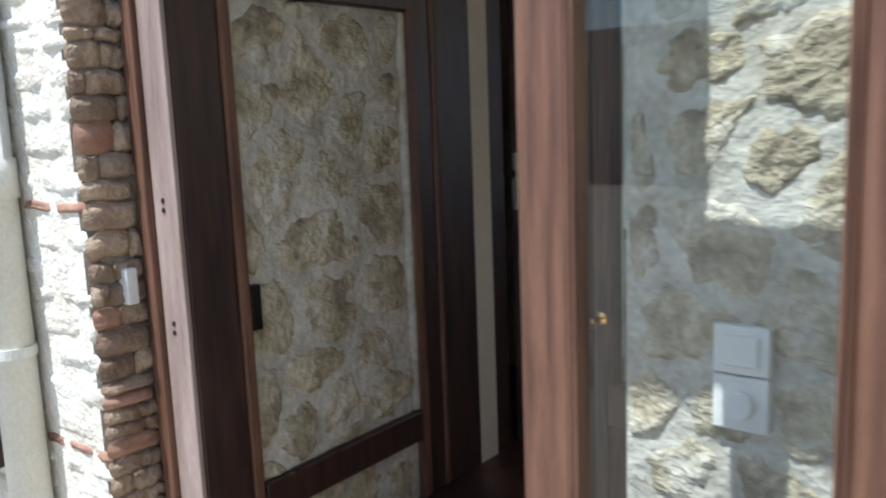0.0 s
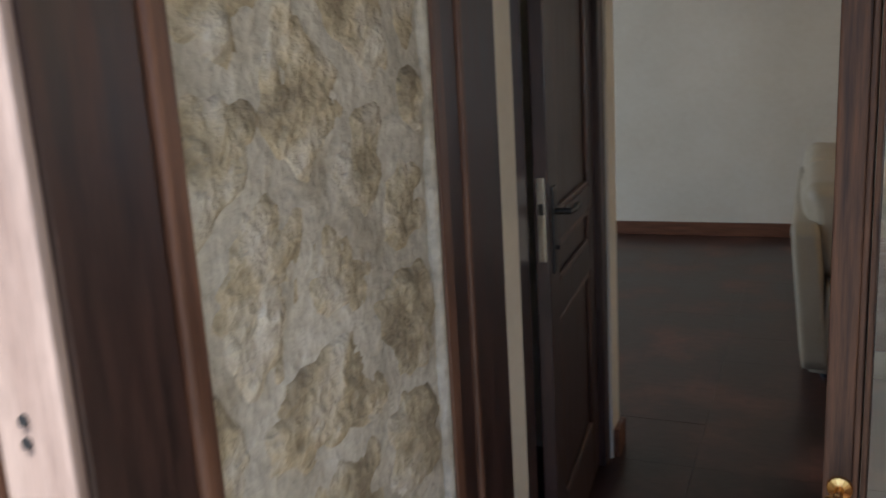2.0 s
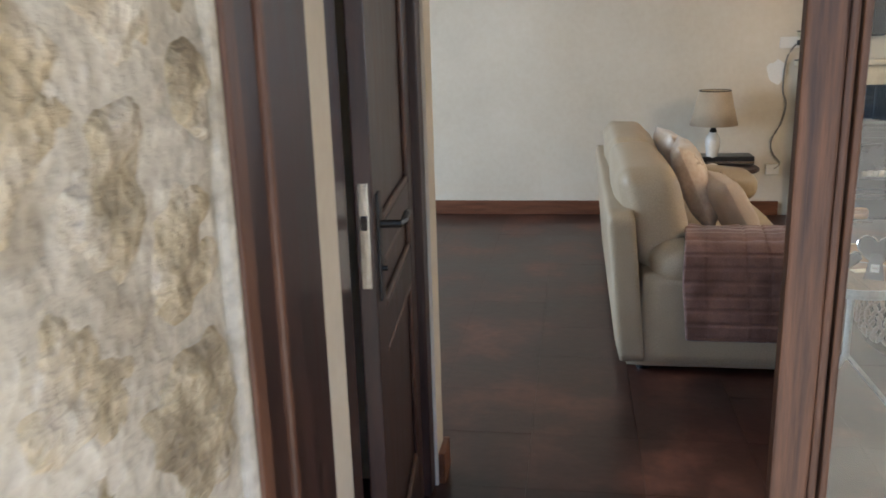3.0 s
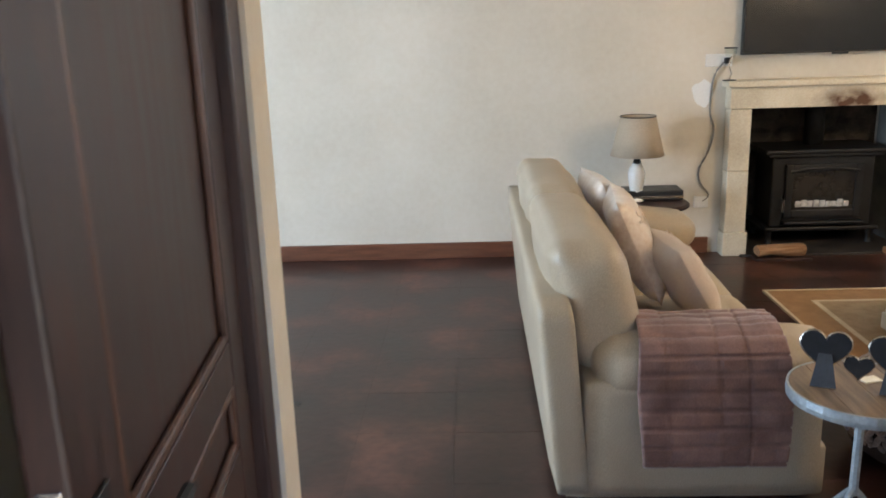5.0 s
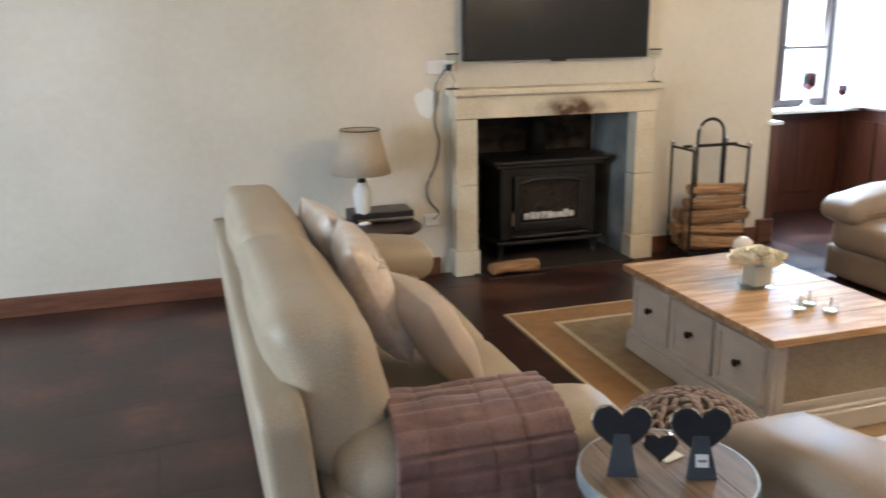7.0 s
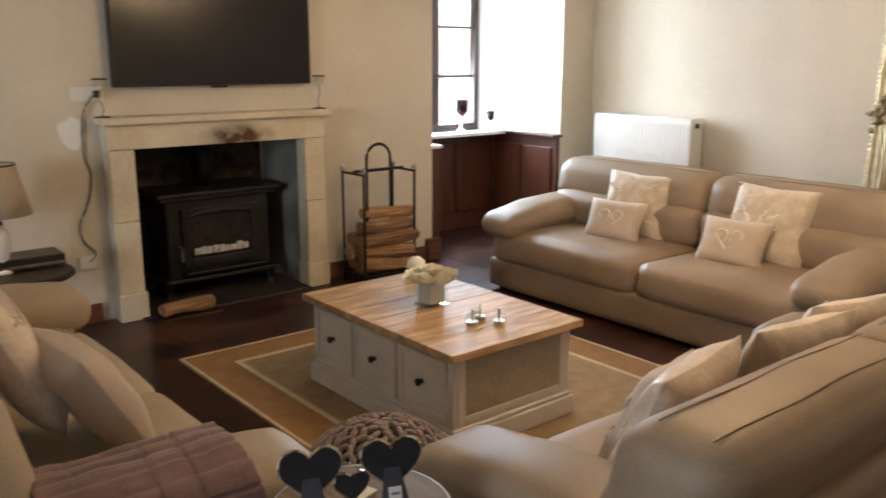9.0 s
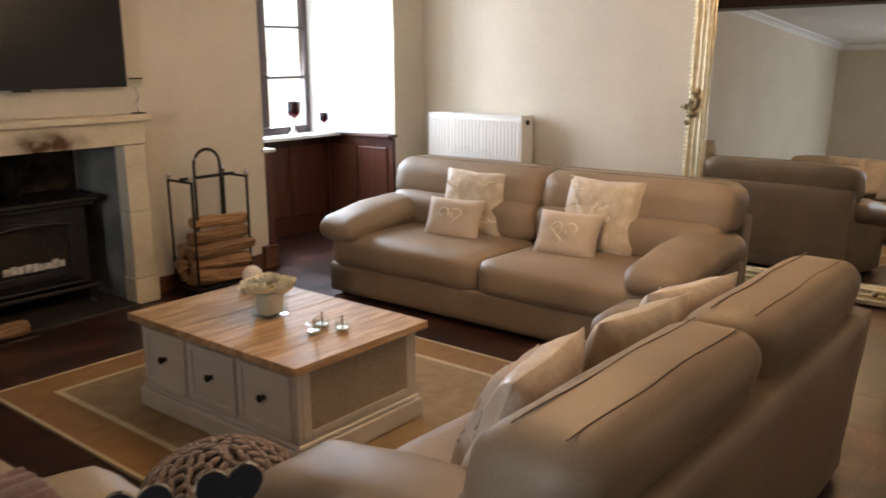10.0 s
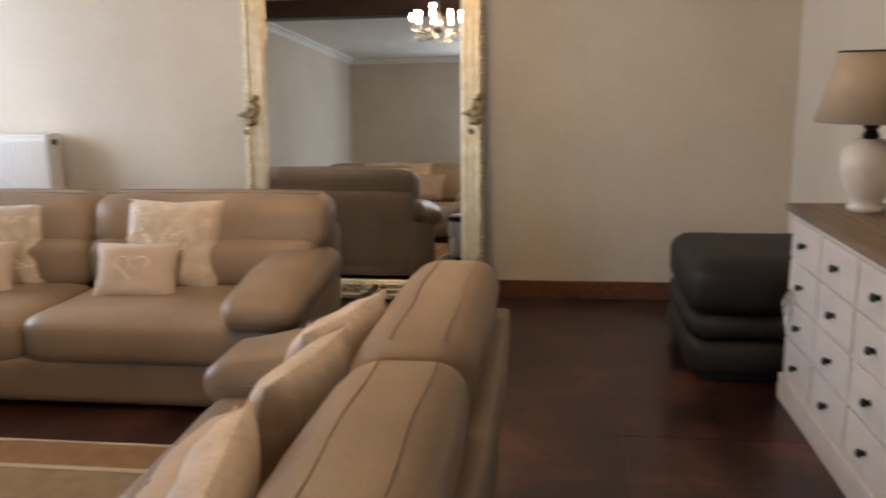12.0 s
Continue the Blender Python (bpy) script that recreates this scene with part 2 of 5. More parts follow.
_L.new(_t.outputs["Object"], _no.inputs[0])
_ad.operation = "MULTIPLY"
_L.new(_gr.outputs["Fac"], _ad.inputs[0])
_L.new(_no.outputs[0], _ad.inputs[1])
_rp.color_ramp.elements[0].position, _rp.color_ramp.elements[1].position = 0.03, 0.38
_L.new(_ad.outputs[0], _rp.inputs[0])
_mx.data_type = "RGBA"
_L.new(_rp.outputs[0], _mx.inputs[0])
_L.new(_old, _mx.inputs["A"])
_mx.inputs["B"].default_value = (0.10, 0.045, 0.02, 1)
_L.new(_mx.outputs["Result"], _p.inputs["Base Color"])


# ---- building helpers ----
def part(name, bm, material, parent=None, label="", smooth=False, m=None):
    me = bpy.data.meshes.new(name)
    if smooth:
        for f in bm.faces:
            f.smooth = True
    bm.to_mesh(me)
    bm.free()
    me.materials.append(material)
    ob = new(name, me)
    if parent:
        ob.parent = parent
    if m is not None:
        ob.matrix_local = m
    if label:
        ob["label"] = label
    return ob


def empty(name, m, label, category, group="", kind=""):
    ob = new(name)
    ob.empty_display_size = 0.05
    ob.matrix_world = m
    return tagged(ob, label, category, group, kind)


def box(x0, y0, z0, x1, y1, z1, bev=0.0, seg=2, bm=None):
    own = bmesh.new()
    bmesh.ops.create_cube(own, size=1, matrix=Matrix.Translation(((x0 + x1) / 2, (y0 + y1) / 2, (z0 + z1) / 2)) @ Matrix.Diagonal((x1 - x0, y1 - y0, z1 - z0, 1)))
    if bev:
        bmesh.ops.bevel(own, geom=own.edges[:], offset=bev, segments=seg, profile=0.5, affect="EDGES")
    return join(own, bm)


def join(own, bm):
    if bm is None:
        return own
    me = bpy.data.meshes.new("tmp")
    own.to_mesh(me)
    own.free()
    bm.from_mesh(me)
    bpy.data.meshes.remove(me)
    return bm


def soft(x0, y0, z0, x1, y1, z1, r=0.06, n=7, puff=(0, 0, 0), wrinkle=0.0, seed=0):
    """A rounded, slightly bulging block."""
    bm = bmesh.new()
    bmesh.ops.create_cube(bm, size=2)
    bmesh.ops.subdivide_edges(bm, edges=bm.edges[:], cuts=n, use_grid_fill=True)
    h = Vector(((x1 - x0) / 2, (y1 - y0) / 2, (z1 - z0) / 2))
    c = Vector(((x0 + x1) / 2, (y0 + y1) / 2, (z0 + z1) / 2))
    r = min(r, min(h) * 0.98)
    for v in bm.verts:
        s = Vector([math.copysign(abs(a) ** 0.75, a) for a in v.co])
        p = Vector([s[i] * h[i] for i in range(3)])
        q = Vector([max(-(h[i] - r), min(h[i] - r, p[i])) for i in range(3)])
        d = p - q
        if d.length > 1e-6:
            p = q + d.normalized() * r
        for i in range(3):
            if puff[i]:
                j, k = (i + 1) % 3, (i + 2) % 3
                p[i] += math.copysign(puff[i], s[i]) * abs(s[i]) * (1 - s[j] ** 2) * (1 - s[k] ** 2)
        if wrinkle:
            p += Vector(noise.noise_vector((p + c) * 7 + Vector((seed, 0, 0)))) * wrinkle
        v.co = c + p
    bmesh.ops.recalc_face_normals(bm, faces=bm.faces[:])
    return bm


def pillow(w, h, d, seed=0, n=14):
    """A scatter cushion standing in the x-z plane, its base at z = 0."""
    bm = bmesh.new()
    rows = []
    for side in (1, -1):
        grid = []
        for i in range(n + 1):
            row = []
            for j in range(n + 1):
                u, v = 2 * i / n - 1, 2 * j / n - 1
                t = max(0.0, (1 - u ** 4) * (1 - v ** 4)) ** 0.55
                pinch = 1 - 0.07 * (1 - abs(u * v)) * (max(abs(u), abs(v)) ** 3)
                wob = 0.012 * noise.noise(Vector((u * 2.2, v * 2.2, seed + side))) * t
                row.append(bm.verts.new((u * w / 2 * pinch, side * (d / 2 * t + wob) + (0.002 * side), h / 2 + v * h / 2 * pinch)))
            grid.append(row)
        rows.append(grid)
        for i in range(n):
            for j in range(n):
                q = [grid[i][j], grid[i + 1][j], grid[i + 1][j + 1], grid[i][j + 1]]
                bm.faces.new(q if side < 0 else q[::-1])
    a, b = rows
    rim = [(i, 0) for i in range(n)] + [(n, j) for j in range(n)] + [(i, n) for i in range(n, 0, -1)] + [(0, j) for j in range(n, 0, -1)]
    for k in range(len(rim)):
        (i, j), (p, q) = rim[k], rim[(k + 1) % len(rim)]
        bm.faces.new((a[i][j], a[p][q], b[p][q], b[i][j]))
    bmesh.ops.recalc_face_normals(bm, faces=bm.faces[:])
    return bm


def lathe(profile, seg=28, bm=None, c=(0, 0), hollow=False):
    own = bmesh.new()
    rings = []
    for r, z in profile:
        rings.append([own.verts.new((c[0] + max(r, 0.0004) * math.cos(2 * math.pi * k / seg), c[1] + max(r, 0.0004) * math.sin(2 * math.pi * k / seg), z)) for k in range(seg)])
    for a, b in list(zip(rings, rings[1:])) + ([(rings[-1], rings[0])] if hollow else []):
        for k in range(seg):
            own.faces.new((a[k], a[(k + 1) % seg], b[(k + 1) % seg], b[k]))
    if not hollow:
        own.faces.new(rings[0][::-1])
        own.faces.new(rings[-1])
    return join(own, bm)


def tube(points, r, seg=8, bm=None, closed=False):
    own = bmesh.new()
    pts = [Vector(p) for p in points]
    rings = []
    n = len(pts)
    for i, p in enumerate(pts):
        a = pts[(i - 1) % n] if closed or i else p
        b = pts[(i + 1) % n] if closed or i < n - 1 else p
        d = (b - a).normalized()
        up = Vector((0, 0, 1)) if abs(d.z) < 0.9 else Vector((1, 0, 0))
        s = d.cross(up).normalized()
        t = s.cross(d)
        rings.append([own.verts.new(p + r * (s * math.cos(2 * math.pi * k / seg) + t * math.sin(2 * math.pi * k / seg))) for k in range(seg)])
    pairs = list(zip(rings, rings[1:])) + ([(rings[-1], rings[0])] if closed else [])
    for a, b in pairs:
        for k in range(seg):
            own.faces.new((a[k], a[(k + 1) % seg], b[(k + 1) % seg], b[k]))
    if not closed:
        own.faces.new(rings[0][::-1])
        own.faces.new(rings[-1])
    bmesh.ops.recalc_face_normals(own, faces=own.faces[:])
    return join(own, bm)


def prism(outline, depth, bm=None, bev=0.0):
    """An outline in x-z, extruded along y from 0 to depth."""
    own = bmesh.new()
    f = own.faces.new([own.verts.new((x, 0, z)) for x, z in outline])
    g = bmesh.ops.extrude_face_region(own, geom=[f])
    bmesh.ops.translate(own, vec=(0, depth, 0), verts=[v for v in g["geom"] if isinstance(v, bmesh.types.BMVert)])
    bmesh.ops.recalc_face_normals(own, faces=own.faces[:])
    if bev:
        bmesh.ops.bevel(own, geom=own.edges[:], offset=bev, segments=2, affect="EDGES")
    return join(own, bm)


def heart(w, n=40):
    pts = []
    for k in range(n):
        t = 2 * math.pi * k / n
        x = 16 * math.sin(t) ** 3
        z = 13 * math.cos(t) - 5 * math.cos(2 * t) - 2 * math.cos(3 * t) - math.cos(4 * t)
        pts.append((x * w / 32, z * w / 32))
    return pts


def structure(name, bm, material, label, category, m=None):
    return tagged(part(name, bm, material, None, label, m=m), label, category, kind="structure")


# ---- the shell ----
H = 2.90
g = bmesh.new()
bmesh.ops.create_grid(g, x_segments=60, y_segments=60, size=400)
structure("ground", g, GRAVEL, "pale gravel ground round the stone house", "ground", pose(0, 0, -0.06))
floor_base = structure("floor", box(-5.5, 1.2, -0.05, 5.0, 8.85, -0.005), JOINT, "dark waxed reddish-brown tiled floor, worn in patches", "floor")
structure("porch_floor", box(-4.0, -4.0, -0.055, 2.4, 1.2, -0.02), GRAVEL, "pale stone paving before the entrance", "paving")
structure("ceiling", box(-5.5, 1.8, H, 5.0, 8.85, H + 0.2), CEIL, "white painted plaster ceiling", "ceiling")

w = box(-5.7, 7.98, -0.05, 0.86, 8.6, H + 0.2)
box(0.86, 7.98, 1.03, 2.03, 8.6, H + 0.2, bm=w)
box(2.03, 7.98, -0.05, 3.19, 8.6, H + 0.2, bm=w)
box(4.61, 7.98, -0.05, 5.2, 8.6, H + 0.2, bm=w)
box(3.19, 7.98, 2.3, 4.61, 8.6, H + 0.2, bm=w)
structure("wall_fireplace", w, PLASTER, "cream plastered wall around the limestone fireplace", "wall")
w = box(2.9, 8.6, -0.05, 3.19, 8.95, H + 0.2)
box(4.61, 8.6, -0.05, 5.2, 8.95, H + 0.2, bm=w)
box(3.19, 8.82, -0.05, 4.61, 8.95, 0.86, bm=w)
box(3.19, 8.6, 2.3, 4.61, 8.95, H + 0.2, bm=w)
_sp = bmesh.new()
_f = _sp.faces.new([_sp.verts.new((x, y, 0.897)) for x, y in ((4.355, 8.84), (4.612, 7.99), (4.612, 8.84))])
_g = bmesh.ops.extrude_face_region(_sp, geom=[_f])
bmesh.ops.translate(_sp, vec=(0, 0, 1.40), verts=[v for v in _g["geom"] if isinstance(v, bmesh.types.BMVert)])
bmesh.ops.recalc_face_normals(_sp, faces=_sp.faces[:])
join(_sp, w)
structure("wall_niche", w, REVEALW, "white plastered reveal of the window niche", "wall")
structure("wall_mirror", box(5.0, 1.8, -0.05, 5.2, 8.0, H + 0.2), PLASTER, "cream plastered wall behind the radiator and mirror", "wall")
w = box(-5.7, 3.7, -0.05, -5.5, 4.1, H + 0.2)
box(-5.7, 5.1, -0.05, -5.5, 8.0, H + 0.2, bm=w)
box(-5.7, 4.1, -0.05, -5.5, 5.1, 0.7, bm=w)
box(-5.7, 4.1, 2.3, -5.5, 5.1, H + 0.2, bm=w)
structure("wall_far_end", w, PLASTER, "cream plastered end wall with a window", "wall")
structure("wall_partition", box(-5.5, 3.66, -0.05, -1.60, 3.76, H), PLASTER, "cream plastered partition wall", "wall")
w = box(-1.60, 2.49, -0.05, -1.40, 2.605, H)
box(-1.60, 3.64, -0.05, -1.40, 3.76, H, bm=w)
box(-1.60, 2.605, 2.1, -1.40, 3.64, H, bm=w)
structure("wall_passage", w, PLASTER, "cream plastered passage wall beside the panelled door", "wall")
structure("wall_closet", box(-2.6, 2.3, -0.05, -2.5, 3.66, H), PLASTER, "plain wall of the dark side room", "wall")
w = box(-0.05, 2.02, -0.05, 5.0, 2.1, H)
box(-1.46, 2.02, 2.1, -0.05, 2.1, H, bm=w)
structure("wall_entrance", w, PLASTER, "cream plastered entrance wall of the living room", "wall")

# thick outer wall in rubble stone
wall_reveal = structure("wall_reveal", box(-4.6, 1.24, -0.05, -1.42, 2.13, 4.2), MORTAR, "rough rubble stone wall with smeared lime mortar", "wall")
# front wall in the stone colour brightened to stand for full sun
structure("wall_facade", box(-4.6, 1.05, -0.05, -1.63, 1.236, 4.2), STONESUN, "sunlit stone house front with thin brick courses", "wall")
wall_pier = structure("wall_pier", box(-0.45, 1.82, -0.05, 5.2, 1.97, 4.2), MORTAR, "rough rubble stone pier beside the glazed door", "wall")
structure("wall_over_door", box(-1.42, 1.24, 2.1, -0.45, 2.02, 4.2), MORTAR, "rubble stone wall over the doorway", "wall")
structure("wall_front", box(0.3, 1.24, -0.05, 5.2, 1.8, 4.2), MORTAR, "rubble stone house front", "wall")
# unseen wall, added to block light from the right of the entrance
structure("wall_light_block", box(1.35, -2.62, -0.05, 1.6, 1.24, 3.9), MORTAR, "unseen stone wall added to block light right of the entrance", "wall")


def stone_face(parent, u0, u1, z0, z1, put, material, seed, course=(0.10, 0.2), width=(0.12, 0.3), proud=0.018, gap=0.022, cover=1.0, n=5):
    """Uneven rubble stones over one face; put(u, z, d) gives the place of a point d proud of the face."""
    rnd = random.Random(seed)
    z = z0
    while z < z1 - 0.03:
        hgt = min(rnd.uniform(*course), z1 - z)
        u = u0 - rnd.uniform(0, width[0])
        while u < u1 - 0.02:
            wid = rnd.uniform(*width)
            a, b = max(u, u0) + gap / 2, min(u + wid, u1) - gap / 2
            u += wid
            if b - a < 0.03 or rnd.random() > cover:
                continue
            bm = bmesh.new()
            c0, c1 = z + gap / 2 + rnd.uniform(0, 0.09) * hgt, z + hgt - gap / 2 - rnd.uniform(0, 0.09) * hgt
            if c1 - c0 < 0.02:
                continue
            high, sd = proud * rnd.uniform(0.4, 1.2), rnd.uniform(0, 99)
            grid = []
            for i in range(n + 1):
                row = []
                for j in range(n + 1):
                    s, t = 2 * i / n - 1, 2 * j / n - 1
                    k = 1 - 0.14 * (s * s * t * t) + 0.06 * noise.noise(Vector((s + sd, t, 0)))
                    f = max(0.0, (1 - abs(s) ** 3) * (1 - abs(t) ** 3)) ** 0.35
                    d = -0.004 + (0.006 + high) * f + 0.014 * f * noise.noise(Vector((s * 1.7, t * 1.7, sd)))
                    row.append(bm.verts.new(put((a + b) / 2 + s * k * (b - a) / 2, (c0 + c1) / 2 + t * k * (c1 - c0) / 2 + 0.012 * noise.noise(Vector((s, sd, 3))), d)))
                grid.append(row)
            for i in range(n):
                for j in range(n):
                    bm.faces.new((grid[i][j], grid[i + 1][j], grid[i + 1][j + 1], grid[i][j + 1]))
            bmesh.ops.recalc_face_normals(bm, faces=bm.faces[:])
            part("stone", bm, BRICK if material is STONEB and rnd.random() < 0.10 else material, parent, smooth=True)
        z += hgt


def rubble_face(parent, u0, u1, z0, z1, put, material, seed, size=(0.26, 0.2), gap=0.042, proud=0.007):
    """Irregular polygonal rubble stones bedded flush in a lumpy smeared mortar coat."""
    rnd = random.Random(seed)

    def lump(u, z):
        return 0.011 * noise.noise(Vector((u * 5, z * 5, seed))) + 0.005 * noise.noise(Vector((u * 17, z * 17, seed))) + 0.0022 * noise.noise(Vector((u * 46, z * 46, seed)))

    coat = bmesh.new()
    nu, nz = max(4, int((u1 - u0) / 0.012)), max(4, int((z1 - z0) / 0.014))
    grid = [[coat.verts.new(put(u0 + (u1 - u0) * i / nu, z0 + (z1 - z0) * j / nz, 0.008 + lump(u0 + (u1 - u0) * i / nu, z0 + (z1 - z0) * j / nz))) for j in range(nz + 1)] for i in range(nu + 1)]
    for i in range(nu):
        for j in range(nz):
            coat.faces.new((grid[i][j], grid[i + 1][j], grid[i + 1][j + 1], grid[i][j + 1]))
    bmesh.ops.recalc_face_normals(coat, faces=coat.faces[:])
    part("mortar_coat", coat, MORTAR, parent, smooth=True)
    nx, ny = int((u1 - u0) / size[0]) + 1, int((z1 - z0) / size[1]) + 1
    seeds = [(u0 + (i + 0.5 + 0.5 * (j % 2) + rnd.uniform(-0.36, 0.36)) * size[0], z0 + (j + 0.5 + rnd.uniform(-0.36, 0.36)) * size[1]) for i in range(-2, nx + 1) for j in range(-1, ny + 1)]
    for c in seeds:
        poly = [(u0 + 0.004, z0 + 0.004), (u1 - 0.004, z0 + 0.004), (u1 - 0.004, z1 - 0.004), (u0 + 0.004, z1 - 0.004)]
        joint = gap * rnd.uniform(0.35, 1.1)
        for o in seeds:
            if o == c or abs(o[0] - c[0]) > 3 * size[0] or abs(o[1] - c[1]) > 3 * size[1]:
                continue
            dx, dz = o[0] - c[0], o[1] - c[1]
            ln = math.hypot(dx, dz)
            dx, dz = dx / ln, dz / ln
            lim = ln / 2 - joint / 2
            cut = []
            for (ax, az), (bx_, bz) in zip(poly, poly[1:] + poly[:1]):
                da, db = (ax - c[0]) * dx + (az - c[1]) * dz - lim, (bx_ - c[0]) * dx + (bz - c[1]) * dz - lim
                if da <= 0:
                    cut.append((ax, az))
                if da * db < 0:
                    q = da / (da - db)
                    cut.append((ax + (bx_ - ax) * q, az + (bz - az) * q))
            poly = cut
            if len(poly) < 3:
                break
        if len(poly) < 3:
            continue
        for _ in range(3):
            poly = [p for a, b in zip(poly, poly[1:] + poly[:1]) for p in ((a[0] * 0.75 + b[0] * 0.25, a[1] * 0.75 + b[1] * 0.25), (a[0] * 0.25 + b[0] * 0.75, a[1] * 0.25 + b[1] * 0.75))]
        mu, mz = sum(p[0] for p in poly) / len(poly), sum(p[1] for p in poly) / len(poly)
        if max(p[0] for p in poly) - min(p[0] for p in poly) < 0.05 or max(p[1] for p in poly) - min(p[1] for p in poly) < 0.04:
            continue
        high = proud * rnd.uniform(-0.2, 1.0)
        bm = bmesh.new()
        rings = []
        for k, d in ((1.06, -0.007), (0.94, 0.001 + 0.4 * high), (0.80, 0.004 + high), (0.58, 0.006 + high), (0.32, 0.006 + high)):
            row = []
            for a, b in poly:
                wob = 1 + 0.30 * noise.noise(Vector((a * 14, b * 14, seed + 5))) + 0.16 * noise.noise(Vector((a * 40, b * 40, seed)))
                u, z = mu + (a - mu) * k * wob, mz + (b - mz) * k * wob
                u, z = min(max(u, u0 + 0.003), u1 - 0.003), min(max(z, z0 + 0.003), z1 - 0.003)
                rough = 0.012 * noise.noise(Vector((u * 19, z * 19, seed + 9))) + 0.006 * noise.noise(Vector((u * 48, z * 48, seed + 2)))
                row.append(bm.verts.new(put(u, z, 0.008 + lump(u, z) + d + (rough if k < 1 else 0))))
            rings.append(row)
        n = len(poly)
        for a, b in zip(rings, rings[1:]):
            for k in range(n):
                bm.faces.new((a[k], a[(k + 1) % n], b[(k + 1) % n], b[k]))
        mid = bm.verts.new(put(mu, mz, 0.015 + high + lump(mu, mz)))
        for k in range(n):
            bm.faces.new((rings[-1][k], rings[-1][(k + 1) % n], mid))
        bmesh.ops.recalc_face_normals(bm, faces=bm.faces[:])
        part("stone", bm, material, parent, smooth=True)


# unseen backdrop, added so the door glass doesn't mirror bright sky low down
structure("wall_backdrop", box(-14, -13.4, -0.06, 14, -13.0, 2.9), MORTAR, "unseen backdrop wall added to darken reflections in the door glass", "wall")

# entrance: outer glazed doors
frame_outer = empty("door_frame", pose(0, 0, 0), "dark brown wooden door frame in the stone reveal, outer face coloured as lit", "door frame", kind="structure")
part("post", box(-1.60, 1.205, -0.02, -1.395, 1.36, 2.1, 0.006), WOODD, frame_outer)
# front of the post, pale because the light on it is coloured in
part("lit_face", box(-1.500, 1.188, -0.02, -1.397, 1.2045, 2.1, 0.004), WOODLIT, frame_outer, "board with old lock holes, its daylight put into a pale colour")
for _i, _x in enumerate((-1.513, -1.540, -1.566)):
    part("bead", box(_x - 0.011, 1.17 + 0.008 * _i, -0.02, _x + 0.011, 1.205, 2.1, 0.006), WOODR, frame_outer)
part("stop_strip", box(-1.425, 1.36, -0.02, -1.385, 1.395, 2.1, 0.006), WOODR, frame_outer)
part("strike", box(-1.41, 1.395, 0.80, -1.384, 1.43, 0.93, 0.004), STEEL, frame_outer)
for _z in (1.19, 1.165, 0.86, 0.835):
    part("lock_hole", tube([(-1.455, 1.1895, _z), (-1.455, 1.1855, _z + 0.001)], 0.007), BLACKP, frame_outer)
part("head", box(-1.42, 1.20, 2.0, 0.30, 1.36, 2.1, 0.006), WOODD, frame_outer)
tagged(part("junction_box", box(-1.600, 1.125, 0.91, -1.560, 1.16, 1.01, 0.005), PLASTIC), "small white plastic contact box beside the frame", "contact box")


def glazed_leaf(name, width, m, material, label, knob_side=None, zk=0.9, low=0.42, s=0.10):
    """A glazed door leaf, x from the hinge (0) to the latch (width), outer face at y = 0."""
    d = empty(name, m, label, "door", kind="structure")
    th = 0.042
    part("latch_stile", box(width - s, 0, 0.01, width, th, 2.0, 0.004), material, d)
    part("hinge_stile", box(0, 0, 0.01, s, th, 2.0, 0.004), material, d)
    part("top_rail", box(s, 0.001, 1.9, width - s, th - 0.001, 2.0, 0.003), material, d)
    part("lower_panel", box(s, 0.012, 0.12, width - s, th - 0.012, low, 0.003), material, d)
    part("bottom_rail", box(s, 0.001, 0.01, width - s, th - 0.001, 0.14, 0.003), material, d)
    part("lock_rail", box(s, 0.001, low - 0.02, width - s, th - 0.001, low + 0.09, 0.003), material, d)
    for x in (s, width - s - 0.022):
        part("bead", box(x, -0.008, low + 0.09, x + 0.009, th + 0.006, 1.9, 0.003), material, d)
        part("bead", box(x + 0.012, -0.003, low + 0.09, x + 0.022, th + 0.002, 1.9, 0.003), material, d)
    for z in (low + 0.09, 1.878):
        part("bead", box(s, -0.006, z, width - s, th + 0.005, z + 0.022, 0.004), material, d)
    p = part("pane", box(s, 0.018, low + 0.09, width - s, 0.023, 1.9), CLEAR, d, "clear slightly dusty glass pane")
    p.visible_shadow = False
    part("keyhole", box(width - 0.055, -0.003, zk - 0.03, width - 0.035, 0.0, zk + 0.02, 0.001), STEEL, d)
    return d


glazed_leaf("door_outer", 0.68, pose(0.30, 1.265, 0, 0, 0, 180), WOODR, "reddish-brown glazed outer door leaf, closed, worn paint", zk=0.95)
leaf = glazed_leaf("door_inner", 0.62, Matrix.Translation((-0.08, 2.035, 0)) @ pose(0, 0, 0, 0, 0, 180 - 7) @ pose(0, -0.042, 0), WOODG, "weathered grained glazed inner door leaf, ajar", low=0.46, s=0.046)
_kx = 0.572
kn = part("knob_rose", lathe([(0.022, 0), (0.02, 0.006), (0.008, 0.010), (0.008, 0.055)], 16), BRASS, leaf, m=pose(_kx + 0.02, 0.042, 0.77, -90))
part("knob", lathe([(0.008, 0.05), (0.014, 0.058), (0.022, 0.07), (0.024, 0.08), (0.019, 0.092), (0.008, 0.097)], 20), BRASS, leaf, "polished brass knob", True, m=pose(_kx + 0.02, 0.042, 0.77, -90))

frame_inner = empty("door_frame", pose(0, 0, 0), "dark brown wooden inner door frame with moulded edges", "door frame", kind="structure")
part("edge_strip", box(-1.43, 2.125, 0, -1.392, 2.17, 2.1, 0.005), WOODR, frame_inner)
part("post", box(-1.47, 2.17, 0, -1.402, 2.26, 2.1, 0.006), WOODD, frame_inner)
